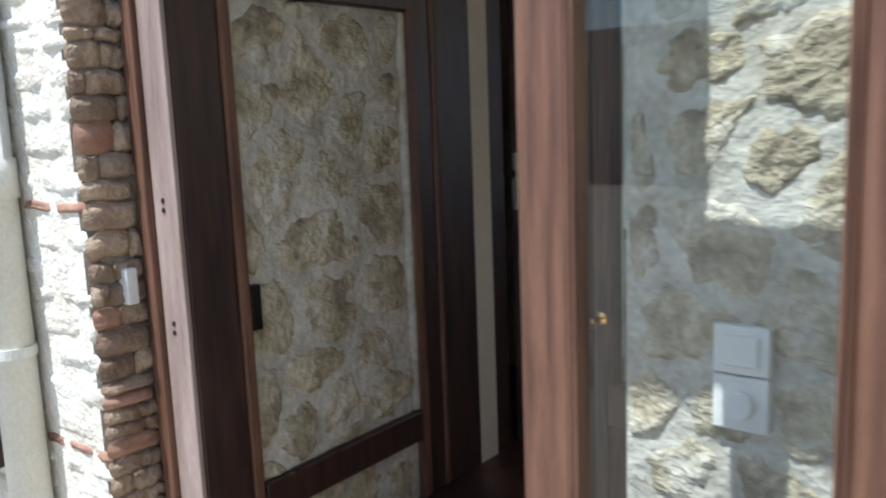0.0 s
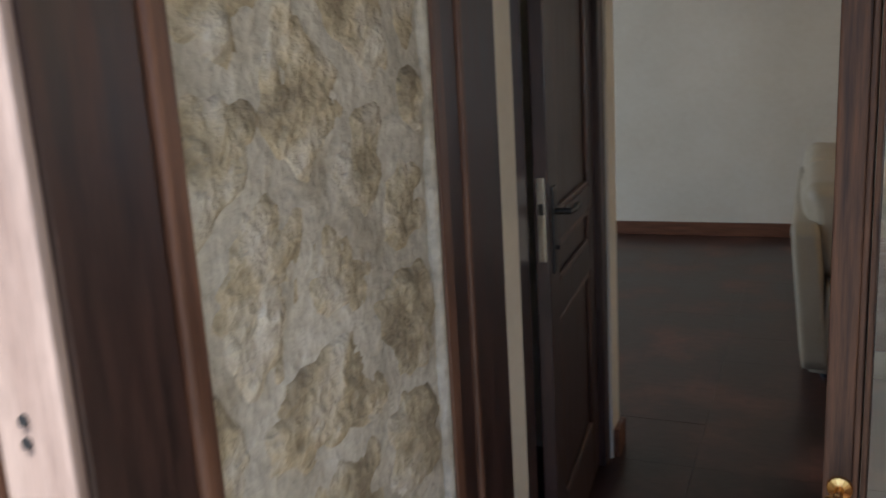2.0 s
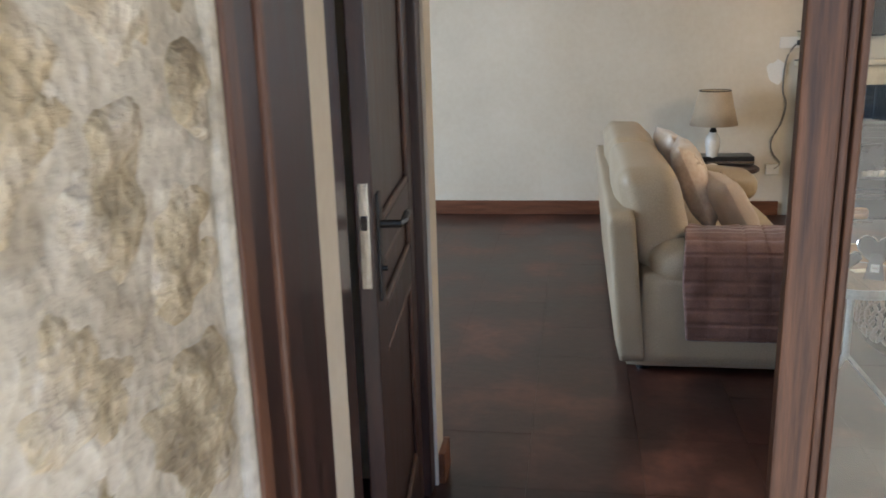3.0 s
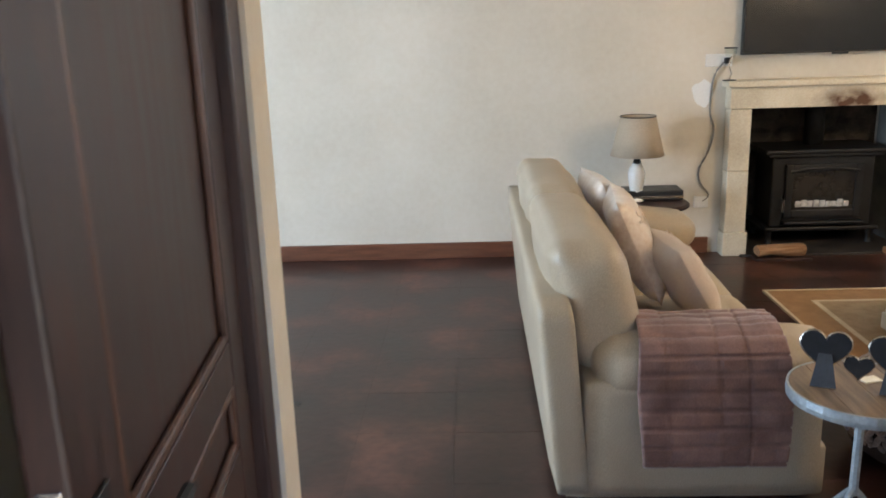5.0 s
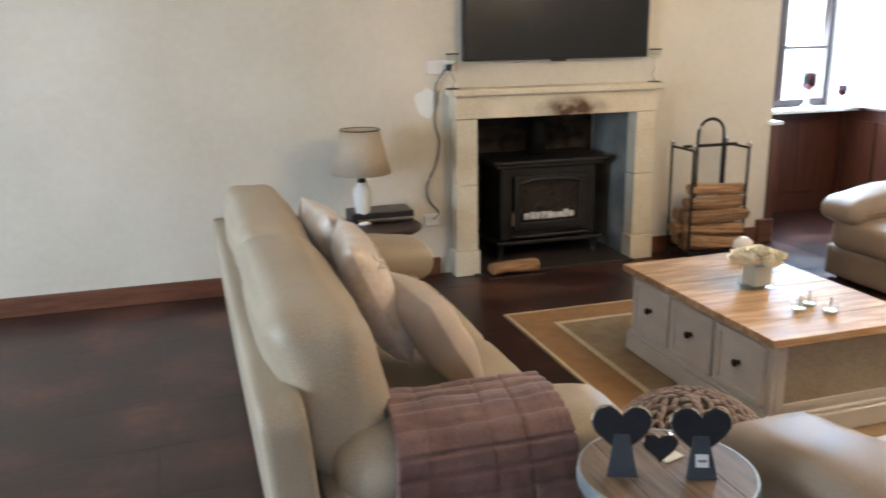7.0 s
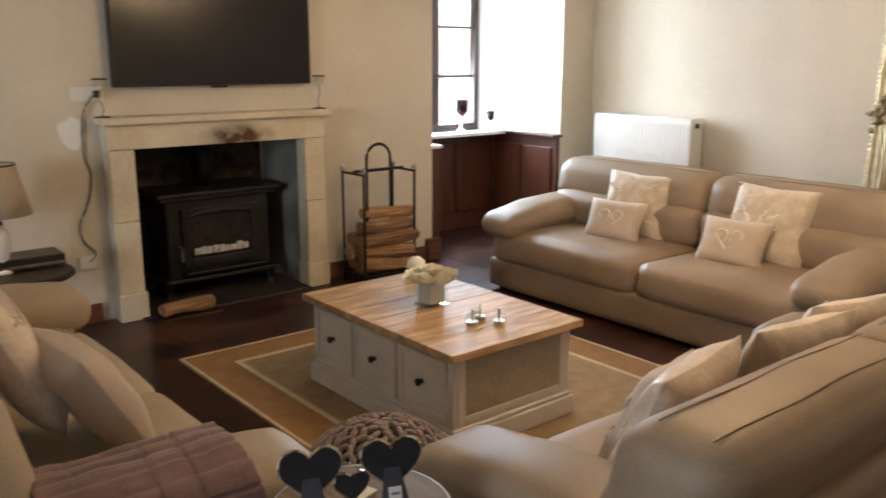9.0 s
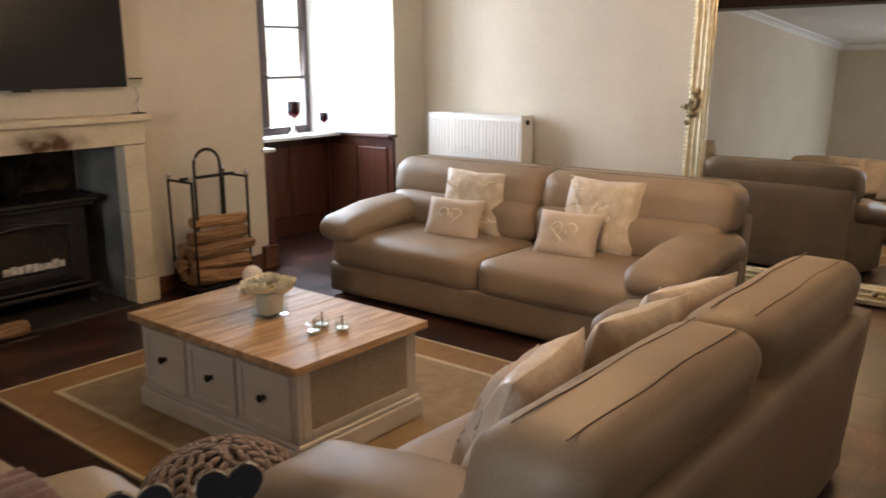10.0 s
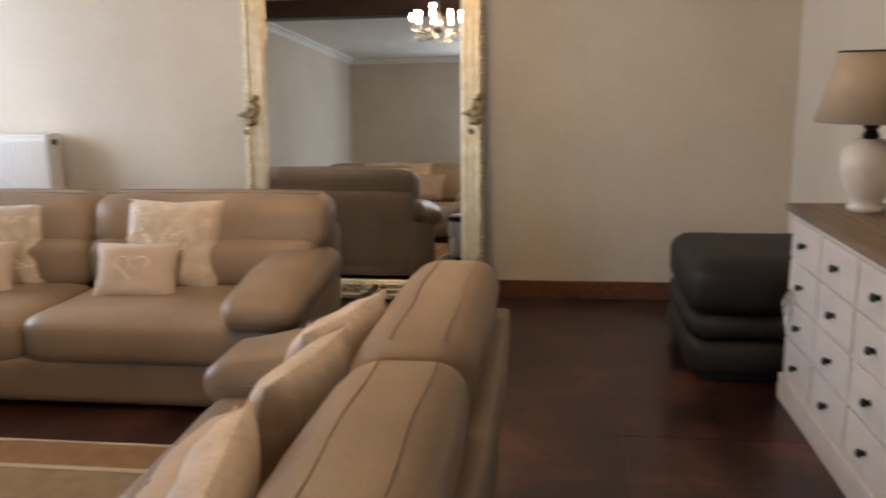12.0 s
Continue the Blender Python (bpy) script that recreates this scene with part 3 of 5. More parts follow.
part("bead", box(-1.41, 2.26, 0, -1.392, 2.28, 2.1, 0.006), WOODR, frame_inner)
part("post", box(-1.47, 2.28, 0, -1.398, 2.49, 2.1, 0.008), WOODD, frame_inner)
part("post", box(-0.075, 2.0, 0, 0.05, 2.16, 2.1, 0.006), WOODD, frame_inner)
part("head", box(-1.40, 2.0, 2.02, -0.05, 2.16, 2.1, 0.006), WOODD, frame_inner)
# dark band across the lower part of the stone reveal
tagged(part("dark_band", box(-1.42, 1.40, 0.23, -1.385, 2.12, 0.34, 0.006), WOODD), "dark band along the foot of the stone reveal", "rail", kind="structure")
tagged(part("lintel_board", box(-1.42, 1.40, 1.725, -1.375, 2.12, 2.1, 0.006), WOODD), "dark wooden board above the stone reveal", "lintel", kind="structure")
tagged(part("plaster_edge", box(-1.425, 2.095, 0.34, -1.395, 2.126, 1.725, 0.012), MORTAR), "pale chipped plaster edge of the reveal", "plaster edge", kind="structure")

# side door, ajar towards the passage
door_frame = empty("door_frame", pose(0, 0, 0), "dark brown wooden frame round the panelled door", "door frame", kind="structure")
part("jamb", box(-1.598, 2.605, 0, -1.41, 2.72, 2.1, 0.006), WOODD, door_frame)
part("jamb", box(-1.598, 3.56, 0, -1.41, 3.64, 2.1, 0.006), WOODD, door_frame)
part("head", box(-1.598, 2.72, 2.02, -1.41, 3.56, 2.1, 0.006), WOODD, door_frame)
side = empty("door_1", Matrix.Translation((-1.435, 3.555, 0)) @ pose(0, 0, 0, 0, 0, 5.0), "dark brown panelled wooden door with lever handle, ajar", "door", kind="structure")
W2 = 0.80
part("stile", box(-0.04, -0.11, 0.01, 0, 0, 2.0, 0.004), WOODD, side)
part("stile", box(-0.04, -W2, 0.01, 0, -W2 + 0.13, 2.0, 0.004), WOODD, side)
for z0, z1 in ((0.01, 0.22), (0.80, 0.90), (1.02, 1.10), (1.88, 2.0)):
    part("rail", box(-0.039, -W2 + 0.13, z0, -0.001, -0.11, z1, 0.003), WOODD, side)
for z0, z1 in ((0.22, 0.80), (0.90, 1.02), (1.10, 1.88)):
    part("panel", box(-0.026, -W2 + 0.13, z0, -0.014, -0.11, z1), WOODD, side)
    t = box(-0.014, -W2 + 0.13, z0, -0.001, -W2 + 0.15, z1, 0.006)
    box(-0.014, -0.13, z0, -0.001, -0.11, z1, 0.006, bm=t)
    box(-0.014, -W2 + 0.15, z0, -0.001, -0.13, z0 + 0.02, 0.006, bm=t)
    box(-0.014, -W2 + 0.15, z1 - 0.02, -0.001, -0.13, z1, 0.006, bm=t)
    part("panel_moulding", t, WOODM, side)
part("lock_plate", box(-0.031, -W2 - 0.003, 0.99, -0.009, -W2, 1.22, 0.001), CHROME, side, "steel lock edge plate")
part("latch", box(-0.027, -W2 - 0.010, 1.12, -0.013, -W2 - 0.003, 1.15, 0.002), STEEL, side)
part("backplate", box(0, -W2 + 0.035, 0.95, 0.006, -W2 + 0.075, 1.19, 0.002), IRON, side)
part("handle", tube([(0.006, -W2 + 0.055, 1.12), (0.05, -W2 + 0.055, 1.12), (0.056, -W2 + 0.075, 1.122), (0.056, -W2 + 0.12, 1.126), (0.054, -W2 + 0.17, 1.12)], 0.009), STEEL, side, "dark metal lever handle")
part("key", tube([(0.006, -W2 + 0.055, 1.02), (0.018, -W2 + 0.055, 1.02)], 0.006), STEEL, side)

# outside: downpipe, open casement, switches
pipe = empty("downpipe", pose(-1.95, 0.985, -0.05) @ Matrix.Diagonal((0.78, 0.78, 1, 1)), "cream painted round downpipe on the sunlit stone wall", "downpipe")
part("pipe", lathe([(0.075, 0), (0.075, 1.25), (0.085, 1.25), (0.085, 1.36), (0.075, 1.36), (0.075, 4.2)], 24), PIPEM, pipe, smooth=True)
part("bracket", lathe([(0.08, 0.8), (0.082, 0.8), (0.082, 0.83), (0.08, 0.83)], 24), PIPEM, pipe)
case = empty("window_shutter", pose(-2.18, 0.86, 0.18) @ Matrix.Scale(0.87, 4), "dark open casement with a black iron handle", "shutter")
part("stile", box(-0.06, -0.05, 0.2, 0.03, 0.22, 2.3, 0.006), WOODD, case)
part("rail", box(-0.6, -0.03, 0.2, -0.06, 0.0, 0.35, 0.004), WOODD, case)
part("board", box(-0.6, -0.02, 0.35, -0.06, -0.01, 2.3), WOODD, case)
part("handle", tube([(0.03, 0.0, 0.53), (0.13, -0.02, 0.53), (0.22, -0.02, 0.55), (0.225, -0.02, 0.62)], 0.016), STEEL, case)
part("handle_stud", tube([(0.03, 0.0, 0.36), (0.12, -0.01, 0.36)], 0.016), STEEL, case)
sw = empty("light_switch", pose(-0.15, 1.795, 0.77), "white plastic rocker switch plate on the stone wall", "switch")
part("plate", box(-0.065, -0.012, 0, 0.065, 0.02, 0.115, 0.006), PLASTIC, sw)
part("rocker", box(-0.042, -0.022, 0.02, 0.042, -0.010, 0.095, 0.006), PLASTIC, sw)
sw = empty("dimmer_switch", pose(-0.15, 1.795, 0.635), "white plastic plate with a round dimmer knob", "switch")
part("plate", box(-0.065, -0.012, 0, 0.065, 0.02, 0.13, 0.006), PLASTIC, sw)
part("knob", lathe([(0.034, 0), (0.034, 0.012), (0.03, 0.018)], 24), PLASTIC, sw, smooth=False, m=pose(0, -0.012, 0.065, 90))

# ---- living room fixtures ----
def skirting(name, *a):
    tagged(part(name, box(*a, 0.004), SKIRT), "reddish-brown wooden skirting board", "skirting board", kind="structure")


skirting("baseboard_1", -5.5, 7.958, 0, 0.66, 7.98, 0.115)
skirting("baseboard_2", 2.22, 7.958, 0, 3.13, 7.98, 0.115)
skirting("baseboard_3", 4.978, 2.1, 0, 5.0, 7.95, 0.115)
skirting("baseboard_4", -1.40, 3.65, 0, -1.378, 3.76, 0.115)
skirting("baseboard_5", -5.5, 3.76, 0, -1.378, 3.782, 0.115)
skirting("baseboard_6", 0.06, 2.1, 0, 4.97, 2.122, 0.115)
tagged(part("beam_1", box(-0.15, 2.1, H - 0.22, 0.07, 7.88, H, 0.012), WOODD), "dark wooden ceiling beam", "beam", kind="structure")



def cornice(name, m, length):
    o = [(0, 0), (0.02, 0), (0.03, 0.03), (0.06, 0.06), (0.10, 0.075), (0.10, 0.1), (0, 0.1)]
    tagged(part(name, prism(o, length), REVEALW, None, m=m), "white moulded plaster cornice", "cornice", kind="structure")


cornice("cornice_1", pose(-5.5, 3.76, H - 0.1), 4.22)
cornice("cornice_2", pose(-5.5, 7.98, H - 0.1, 0, 0, -90), 10.5)

# fireplace
fp = empty("fireplace", pose(1.45, 7.98, 0), "pale limestone fireplace surround, scorched above the opening", "fireplace")
for sx in (-1, 1):
    a, b = sorted((sx * 0.71, sx * 0.565))
    part("jamb_foot", box(a - 0.012, -0.135, 0, b + 0.012, 0, 0.17, 0.008), SURR, fp)
    part("jamb", box(a, -0.12, 0.17, b, 0.0, 0.60, 0.006), SURR, fp)
    part("jamb", box(a, -0.118, 0.602, b, 0.0, 1.02, 0.006), SURR, fp)
    part("reveal_slab", box(min(sx * 0.567, sx * 0.60), 0.0, 0, max(sx * 0.567, sx * 0.60), 0.5, 1.02), SOOTG, fp)
part("lintel", box(-0.715, -0.125, 1.022, 0.715, 0.0, 1.165, 0.006), SCORCH, fp)
part("mantel_shelf", box(-0.745, -0.17, 1.166, 0.745, 0.0, 1.21, 0.012, 3), SURR, fp)
fb = box(-0.60, 0.56, 0, 0.60, 0.62, 1.1)
box(-0.60, 0.0, 1.03, 0.60, 0.6, 1.09, bm=fb)
part("firebox_back", fb, FIREST, fp, "sooty rubble back of the firebox")
stone_face(fp, -0.56, 0.56, 0.05, 1.0, lambda u, z, d: (u, 0.56 - d, z), FIREST, 5, (0.1, 0.18), (0.14, 0.3), 0.03)
part("hearth_slab", box(-0.60, -0.16, -0.004, 0.56, 0.56, 0.014, 0.004), HEARTH, fp, "dark sooty hearth slab")

st = empty("wood_stove", pose(1.50, 8.10, 0.014), "black cast-iron wood stove with a glass door", "stove")
part("body", box(-0.36, 0.02, 0.12, 0.36, 0.40, 0.64, 0.015), IRON, st)
part("top_plate", box(-0.43, -0.04, 0.66, 0.43, 0.43, 0.69, 0.012, 3), IRON, st)
part("top_moulding", box(-0.40, -0.02, 0.635, 0.40, 0.42, 0.66, 0.008), IRON, st)
part("base_plate", box(-0.40, -0.03, 0.10, 0.40, 0.42, 0.13, 0.01), IRON, st)
for x in (-0.36, 0.36):
    for y in (0.03, 0.38):
        part("leg", lathe([(0.028, 0), (0.02, 0.03), (0.03, 0.10)], 12), IRON, st, m=pose(x, y, 0))
t = box(-0.27, -0.01, 0.20, -0.22, 0.02, 0.58, 0.006)
box(0.22, -0.01, 0.20, 0.27, 0.02, 0.58, 0.006, bm=t)
box(-0.22, -0.01, 0.53, 0.22, 0.02, 0.58, 0.006, bm=t)
box(-0.22, -0.01, 0.20, 0.22, 0.02, 0.25, 0.006, bm=t)
part("door_frame", t, IRON, st)
part("door_arch", tube([(-0.24, -0.014, 0.53), (-0.12, -0.014, 0.55), (0, -0.014, 0.555), (0.12, -0.014, 0.55), (0.24, -0.014, 0.53)], 0.012), IRON, st)
part("glass_pane", box(-0.22, 0.003, 0.25, 0.22, 0.008, 0.53), mat("smoked_stove_glass", (0.012, 0.011, 0.010), (0.02, 0.018, 0.016), 5, 0.12, bump=0.0), st)
part("door_handle", tube([(-0.29, 0.0, 0.24), (-0.29, -0.04, 0.25), (-0.29, -0.045, 0.33), (-0.29, -0.01, 0.34)], 0.009), CHROME, st)
part("ash_lip", box(-0.28, -0.06, 0.155, 0.28, 0.02, 0.175, 0.008), IRON, st)
_r = random.Random(3)
for k in range(9):
    x = -0.17 + k * 0.042
    part("ember_lump", soft(x - 0.02, -0.004, 0.27, x + 0.02, 0.004, 0.31 + _r.uniform(0, 0.02), 0.015, 3, wrinkle=0.006, seed=k), ASH, st, "pale ash-covered coal behind the glass" if k == 0 else "", True)
part("flue", lathe([(0.07, 0.69), (0.07, 1.02)], 20), IRON, st, smooth=True, m=pose(0, 0.25, 0))


def log(name, m, length, r, seed, label, group=""):
    rnd = random.Random(seed)
    bm = bmesh.new()
    rings = []
    for i in range(9):
        x = -length / 2 + length * i / 8
        ring = []
        for k in range(9):
            a = 2 * math.pi * k / 9
            rr = r * (1 + 0.35 * noise.noise(Vector((math.cos(a) * 1.3, math.sin(a) * 1.3, seed + i * 0.25)))) * (0.92 if i in (0, 8) else 1)
            ring.append(bm.verts.new((x + 0.012 * noise.noise(Vector((k, i, seed))), rr * math.cos(a), r * 0.9 + rr * 0.72 * math.sin(a))))
        rings.append(ring)
    for a, b in zip(rings, rings[1:]):
        for k in range(9):
            bm.faces.new((a[k], a[(k + 1) % 9], b[(k + 1) % 9], b[k]))
    bm.faces.new(rings[0][::-1])
    bm.faces.new(rings[-1])
    bmesh.ops.recalc_face_normals(bm, faces=bm.faces[:])
    return tagged(part(name, bm, BARK, None, label, m=m), label, "log", group)


log("firewood_log", pose(1.10, 7.76, 0.012, 0, 0, 6), 0.33, 0.055, 4, "split dry log lying before the hearth")
tagged(part("log_tray", box(0.92, 7.70, -0.002, 1.30, 7.82, 0.016, 0.004), WOODD), "thin dark board under the log", "board")

tv = empty("television", pose(1.455, 7.90, 1.375), "large black flat television on the wall above the mantel", "television")
part("screen", box(-0.635, -0.001, 0.012, 0.635, 0.02, 0.735, 0.002), SCREEN, tv)
part("bezel", box(-0.645, 0.003, 0.0, 0.645, 0.05, 0.745, 0.005), BLACKP, tv)
part("bracket", box(-0.2, 0.05, 0.2, 0.2, 0.08, 0.5), BLACKP, tv)
part("logo_tab", box(-0.05, -0.004, -0.012, 0.05, 0.03, 0.004, 0.003), BLACKP, tv)


def candle_glass(m, n, sgn):
    c = empty("candle_holder", m, "slim glass candle holder on a dark foot, on the mantel", "candle holder", "pair on the mantel")
    part("foot", lathe([(0.045, 0), (0.045, 0.006), (0.01, 0.01)], 20), STEEL, c)
    part("stem", tube([(0, 0, 0.01), (0.012 * sgn, 0, 0.05), (-0.008 * sgn, 0, 0.10), (0.008 * sgn, 0, 0.16)], 0.006), CHROME, c)
    part("cup", lathe([(0.02, 0.155), (0.035, 0.17), (0.04, 0.215), (0.036, 0.215), (0.03, 0.175)], 20), CLEAR, c)
    part("rim", tube([(0.04 * math.cos(a * math.pi / 8), 0.04 * math.sin(a * math.pi / 8), 0.214) for a in range(16)], 0.004, 6, closed=True), STEEL, c)


candle_glass(pose(0.73, 7.89, 1.21), 0, 1)
candle_glass(pose(2.15, 7.89, 1.21), 1, -1)
so = empty("wall_socket", pose(0.68, 7.98, 1.30), "white double wall socket with a plug, beside the television", "socket")
part("plate", box(-0.09, -0.012, 0, 0.09, 0, 0.085, 0.004), PLASTIC, so)
part("plug", box(0.03, -0.05, 0.02, 0.07, -0.012, 0.06, 0.006), BLACKP, so)
so = empty("wall_socket", pose(0.60, 7.98, 0.33), "white wall socket low beside the fireplace", "socket")
part("plate", box(-0.05, -0.02, 0, 0.05, 0, 0.08, 0.004), PLASTIC, so)
_c = [(0.70, 7.94, 1.33), (0.645, 7.965, 1.22), (0.635, 7.97, 1.0), (0.665, 7.965, 0.88), (0.64, 7.965, 0.74), (0.575, 7.965, 0.6), (0.59, 7.965, 0.5), (0.65, 7.965, 0.42), (0.60, 7.965, 0.37)]
_s = []
for i in range(len(_c) - 1):
    p0, p1, p2, p3 = (Vector(_c[max(0, min(len(_c) - 1, i + k))]) for k in (-1, 0, 1, 2))
    for k in range(5):
        t = k / 5
        _s.append(0.5 * ((2 * p1) + (p2 - p0) * t + (2 * p0 - 5 * p1 + 4 * p2 - p3) * t * t + (3 * p1 - p0 - 3 * p2 + p3) * t ** 3))
tagged(part("power_cable", tube(_s, 0.0065, 8), CABLE, smooth=True), "grey cable hanging down the wall from the socket", "cable")

# side table with lamp and box, behind the beige sofa's far arm
sd = empty("side_table", pose(0.16, 7.62, 0), "dark round wooden side table beside the sofa", "side table")
part("tabletop", lathe([(0.25, 0.42), (0.265, 0.43), (0.265, 0.445), (0.25, 0.455)], 36), WOODD, sd)
part("column", lathe([(0.16, 0), (0.15, 0.03), (0.03, 0.06), (0.025, 0.42)], 20), WOODD, sd)


def table_lamp(m, s, body, shade_r, label):
    l = empty("table_lamp", m, label, "lamp")
    part("base", lathe(body, 28), CERAM, l, "white glazed ceramic base", True)
    top = body[-1][1]
    part("collar", lathe([(0.02 * s, top), (0.028 * s, top + 0.01 * s), (0.018 * s, top + 0.03 * s), (0.026 * s, top + 0.04 * s), (0.016 * s, top + 0.07 * s)], 20), STEEL, l)
    z0, z1 = top + 0.055 * s, top + 0.055 * s + shade_r[2]
    part("shade", lathe([(shade_r[0], z0), (shade_r[1], z1), (shade_r[1] - 0.004, z1), (shade_r[0] - 0.004, z0)], 40, hollow=True), SHADE, l, "beige tapered fabric shade", True)
    part("shade_rim", tube([(shade_r[1] * math.cos(a * math.pi / 16), shade_r[1] * math.sin(a * math.pi / 16), z1) for a in range(32)], 0.004, 6, closed=True), STEEL, l)
    return l


table_lamp(pose(0.085, 7.66, 0.455), 1.0, [(0.055, 0), (0.055, 0.012), (0.035, 0.03), (0.04, 0.06), (0.052, 0.13), (0.056, 0.19), (0.045, 0.225), (0.03, 0.235), (0.034, 0.25)], (0.175, 0.115, 0.255), "table lamp with white ceramic base on the side table")
bx = empty("set_top_box", pose(0.20, 7.72, 0.455), "black and silver set-top box on the side table", "set-top box")
part("case", box(-0.19, -0.10, 0.005, 0.19, 0.10, 0.07, 0.006), BLACKP, bx)
part("silver_front", box(-0.16, -0.104, 0.018, 0.19, -0.1, 0.034, 0.001), CHROME, bx)

# thin pale patch with an uneven outline, below the socket
_pb = bmesh.new()
_pf = _pb.faces.new([_pb.verts.new((0.07 * (1 + 0.35 * noise.noise(Vector((math.cos(a * 0.3) * 1.4, math.sin(a * 0.3) * 1.4, 7)))) * math.cos(a * 0.3), 0, 0.088 * (1 + 0.35 * noise.noise(Vector((math.cos(a * 0.3) * 1.4, math.sin(a * 0.3) * 1.4, 3)))) * math.sin(a * 0.3))) for a in range(21)])
_pg = bmesh.ops.extrude_face_region(_pb, geom=[_pf])
bmesh.ops.translate(_pb, vec=(0, -0.003, 0), verts=[v for v in _pg["geom"] if isinstance(v, bmesh.types.BMVert)])
bmesh.ops.recalc_face_normals(_pb, faces=_pb.faces[:])
tagged(part("pale_patch", _pb, REVEALW, m=pose(0.582, 7.981, 1.13)), "pale uneven patch on the plaster wall", "wall patch", kind="structure")

# log rack
rk = empty("log_rack", pose(2.52, 7.74, 0) @ Matrix.Diagonal((1, 1, 1.12, 1)), "black iron log rack with arched handle, full of split logs", "log rack")
for x in (-0.21, 0.21):
    for y in (-0.13, 0.13):
        part("upright", tube([(x, y, 0.0), (x * 1.02, y, 0.7)], 0.009), STEEL, rk)
        part("finial", lathe([(0.004, 0.69), (0.018, 0.70), (0.018, 0.72), (0.006, 0.735)], 14), CHROME, rk, m=pose(x * 1.02, y, 0))
part("crossbar", tube([(-0.21, 0.0, 0.70), (0.21, 0.0, 0.70)], 0.010), STEEL, rk)
for x in (-0.21, 0.21):
    part("side_bar", tube([(x * 1.02, -0.13, 0.69), (x * 1.02, 0.13, 0.69)], 0.008), STEEL, rk)
    part("foot_bar", tube([(x, -0.13, 0.06), (x, 0.13, 0.06)], 0.010), STEEL, rk)
for y in (-0.13, 0.13):
    part("foot_bar", tube([(-0.21, y, 0.06), (0.21, y, 0.06)], 0.010), STEEL, rk)
arch = [(-0.10, 0, 0.30), (-0.10, 0, 0.76)] + [(0.10 * math.cos(math.pi - a * math.pi / 10), 0, 0.77 + 0.09 * math.sin(a * math.pi / 10)) for a in range(11)] + [(0.10, 0, 0.30)]
part("arched_handle", tube(arch, 0.010), STEEL, rk)
_r = random.Random(8)
for k, (y, z, r) in enumerate([(-0.10, 0.07, 0.062), (0.01, 0.07, 0.06), (0.10, 0.07, 0.055), (-0.07, 0.155, 0.06), (0.04, 0.155, 0.058), (-0.08, 0.24, 0.055), (0.03, 0.24, 0.055), (-0.05, 0.32, 0.055), (0.0, 0.395, 0.05)]):
    log("firewood_log", pose(2.54 + _r.uniform(-0.03, 0.05), 7.74 + y, z * 1.12 - 0.012, 0, _r.uniform(-4, 4), _r.uniform(-16, 16)), 0.38 + _r.uniform(0, 0.07), r * 1.1, k, "split firewood log stacked in the iron rack", "logs in the rack")


# window niche
win = empty("window_1", pose(3.19, 8.80, 0.90), "dark-framed casement window in the deep niche", "window", kind="structure")
WX, WZ = 1.17, 1.38
t = box(0, -0.03, 0, 0.07, 0.04, WZ, 0.005)
part("frame_side", t, WOODD, win)
part("frame_side", box(WX - 0.05, -0.03, 0, WX, 0.04, WZ, 0.005), WOODD, win)
part("frame_bottom", box(0.07, -0.03, 0, WX - 0.05, 0.04, 0.06, 0.005), WOODD, win)
part("frame_top", box(0.07, -0.03, WZ - 0.06, WX - 0.05, 0.04, WZ, 0.005), WOODD, win)
part("meeting_stile", box(0.60, -0.045, 0.06, 0.70, 0.03, WZ - 0.06, 0.006), WOODD, win)
for a, b in ((0.07, 0.60), (0.70, WX - 0.05)):
    for k in (1, 2):
        z = 0.06 + (WZ - 0.12) * k / 3
        part("glazing_bar", box(a, -0.015, z - 0.012, b, 0.02, z + 0.012, 0.003), WOODD, win)
    for k in range(3):
        z = 0.06 + (WZ - 0.12) * k / 3
        p = part("pane", box(a, 0.0, z, b, 0.004, z + (WZ - 0.12) / 3), CLEAR, win)
        p.visible_shadow = False
part("window_handle", tube([(0.66, -0.05, 0.50), (0.66, -0.08, 0.50), (0.70, -0.085, 0.47)], 0.008), STEEL, win)
sill = empty("window_sill", pose(0, 0, 0), "painted sill and wooden panelling lining the window niche", "window panelling", kind="structure")
part("sill_board", box(3.25, 8.55, 0.865, 4.56, 8.83, 0.895, 0.006), REVEALW, sill)
part("side_cap", box(4.50, 7.955, 0.87, 4.62, 8.55, 0.895, 0.006), DADO, sill)
part("side_cap", box(3.16, 7.955, 0.865, 3.28, 8.55, 0.89, 0.006), REVEALW, sill)
part("back_panel", box(3.25, 8.77, 0.0, 4.56, 8.80, 0.865), DADO, sill)
part("side_panel", box(4.565, 7.97, 0.0, 4.60, 8.77, 0.87), DADO, sill)
part("side_panel", box(3.19, 7.97, 0.0, 3.25, 8.77, 0.865), DADO, sill)
for a in (3.27, 3.68, 4.09):
    part("raised_panel", box(a, 8.755, 0.16, a + 0.38, 8.772, 0.78, 0.006), DADO, sill)
for a in (8.03, 8.40):
    part("raised_panel", box(4.55, a, 0.16, 4.567, a + 0.34, 0.78, 0.006), DADO, sill)
part("plinth_block", box(3.12, 7.94, 0, 3.25, 7.985, 0.17, 0.005), SKIRT, sill)


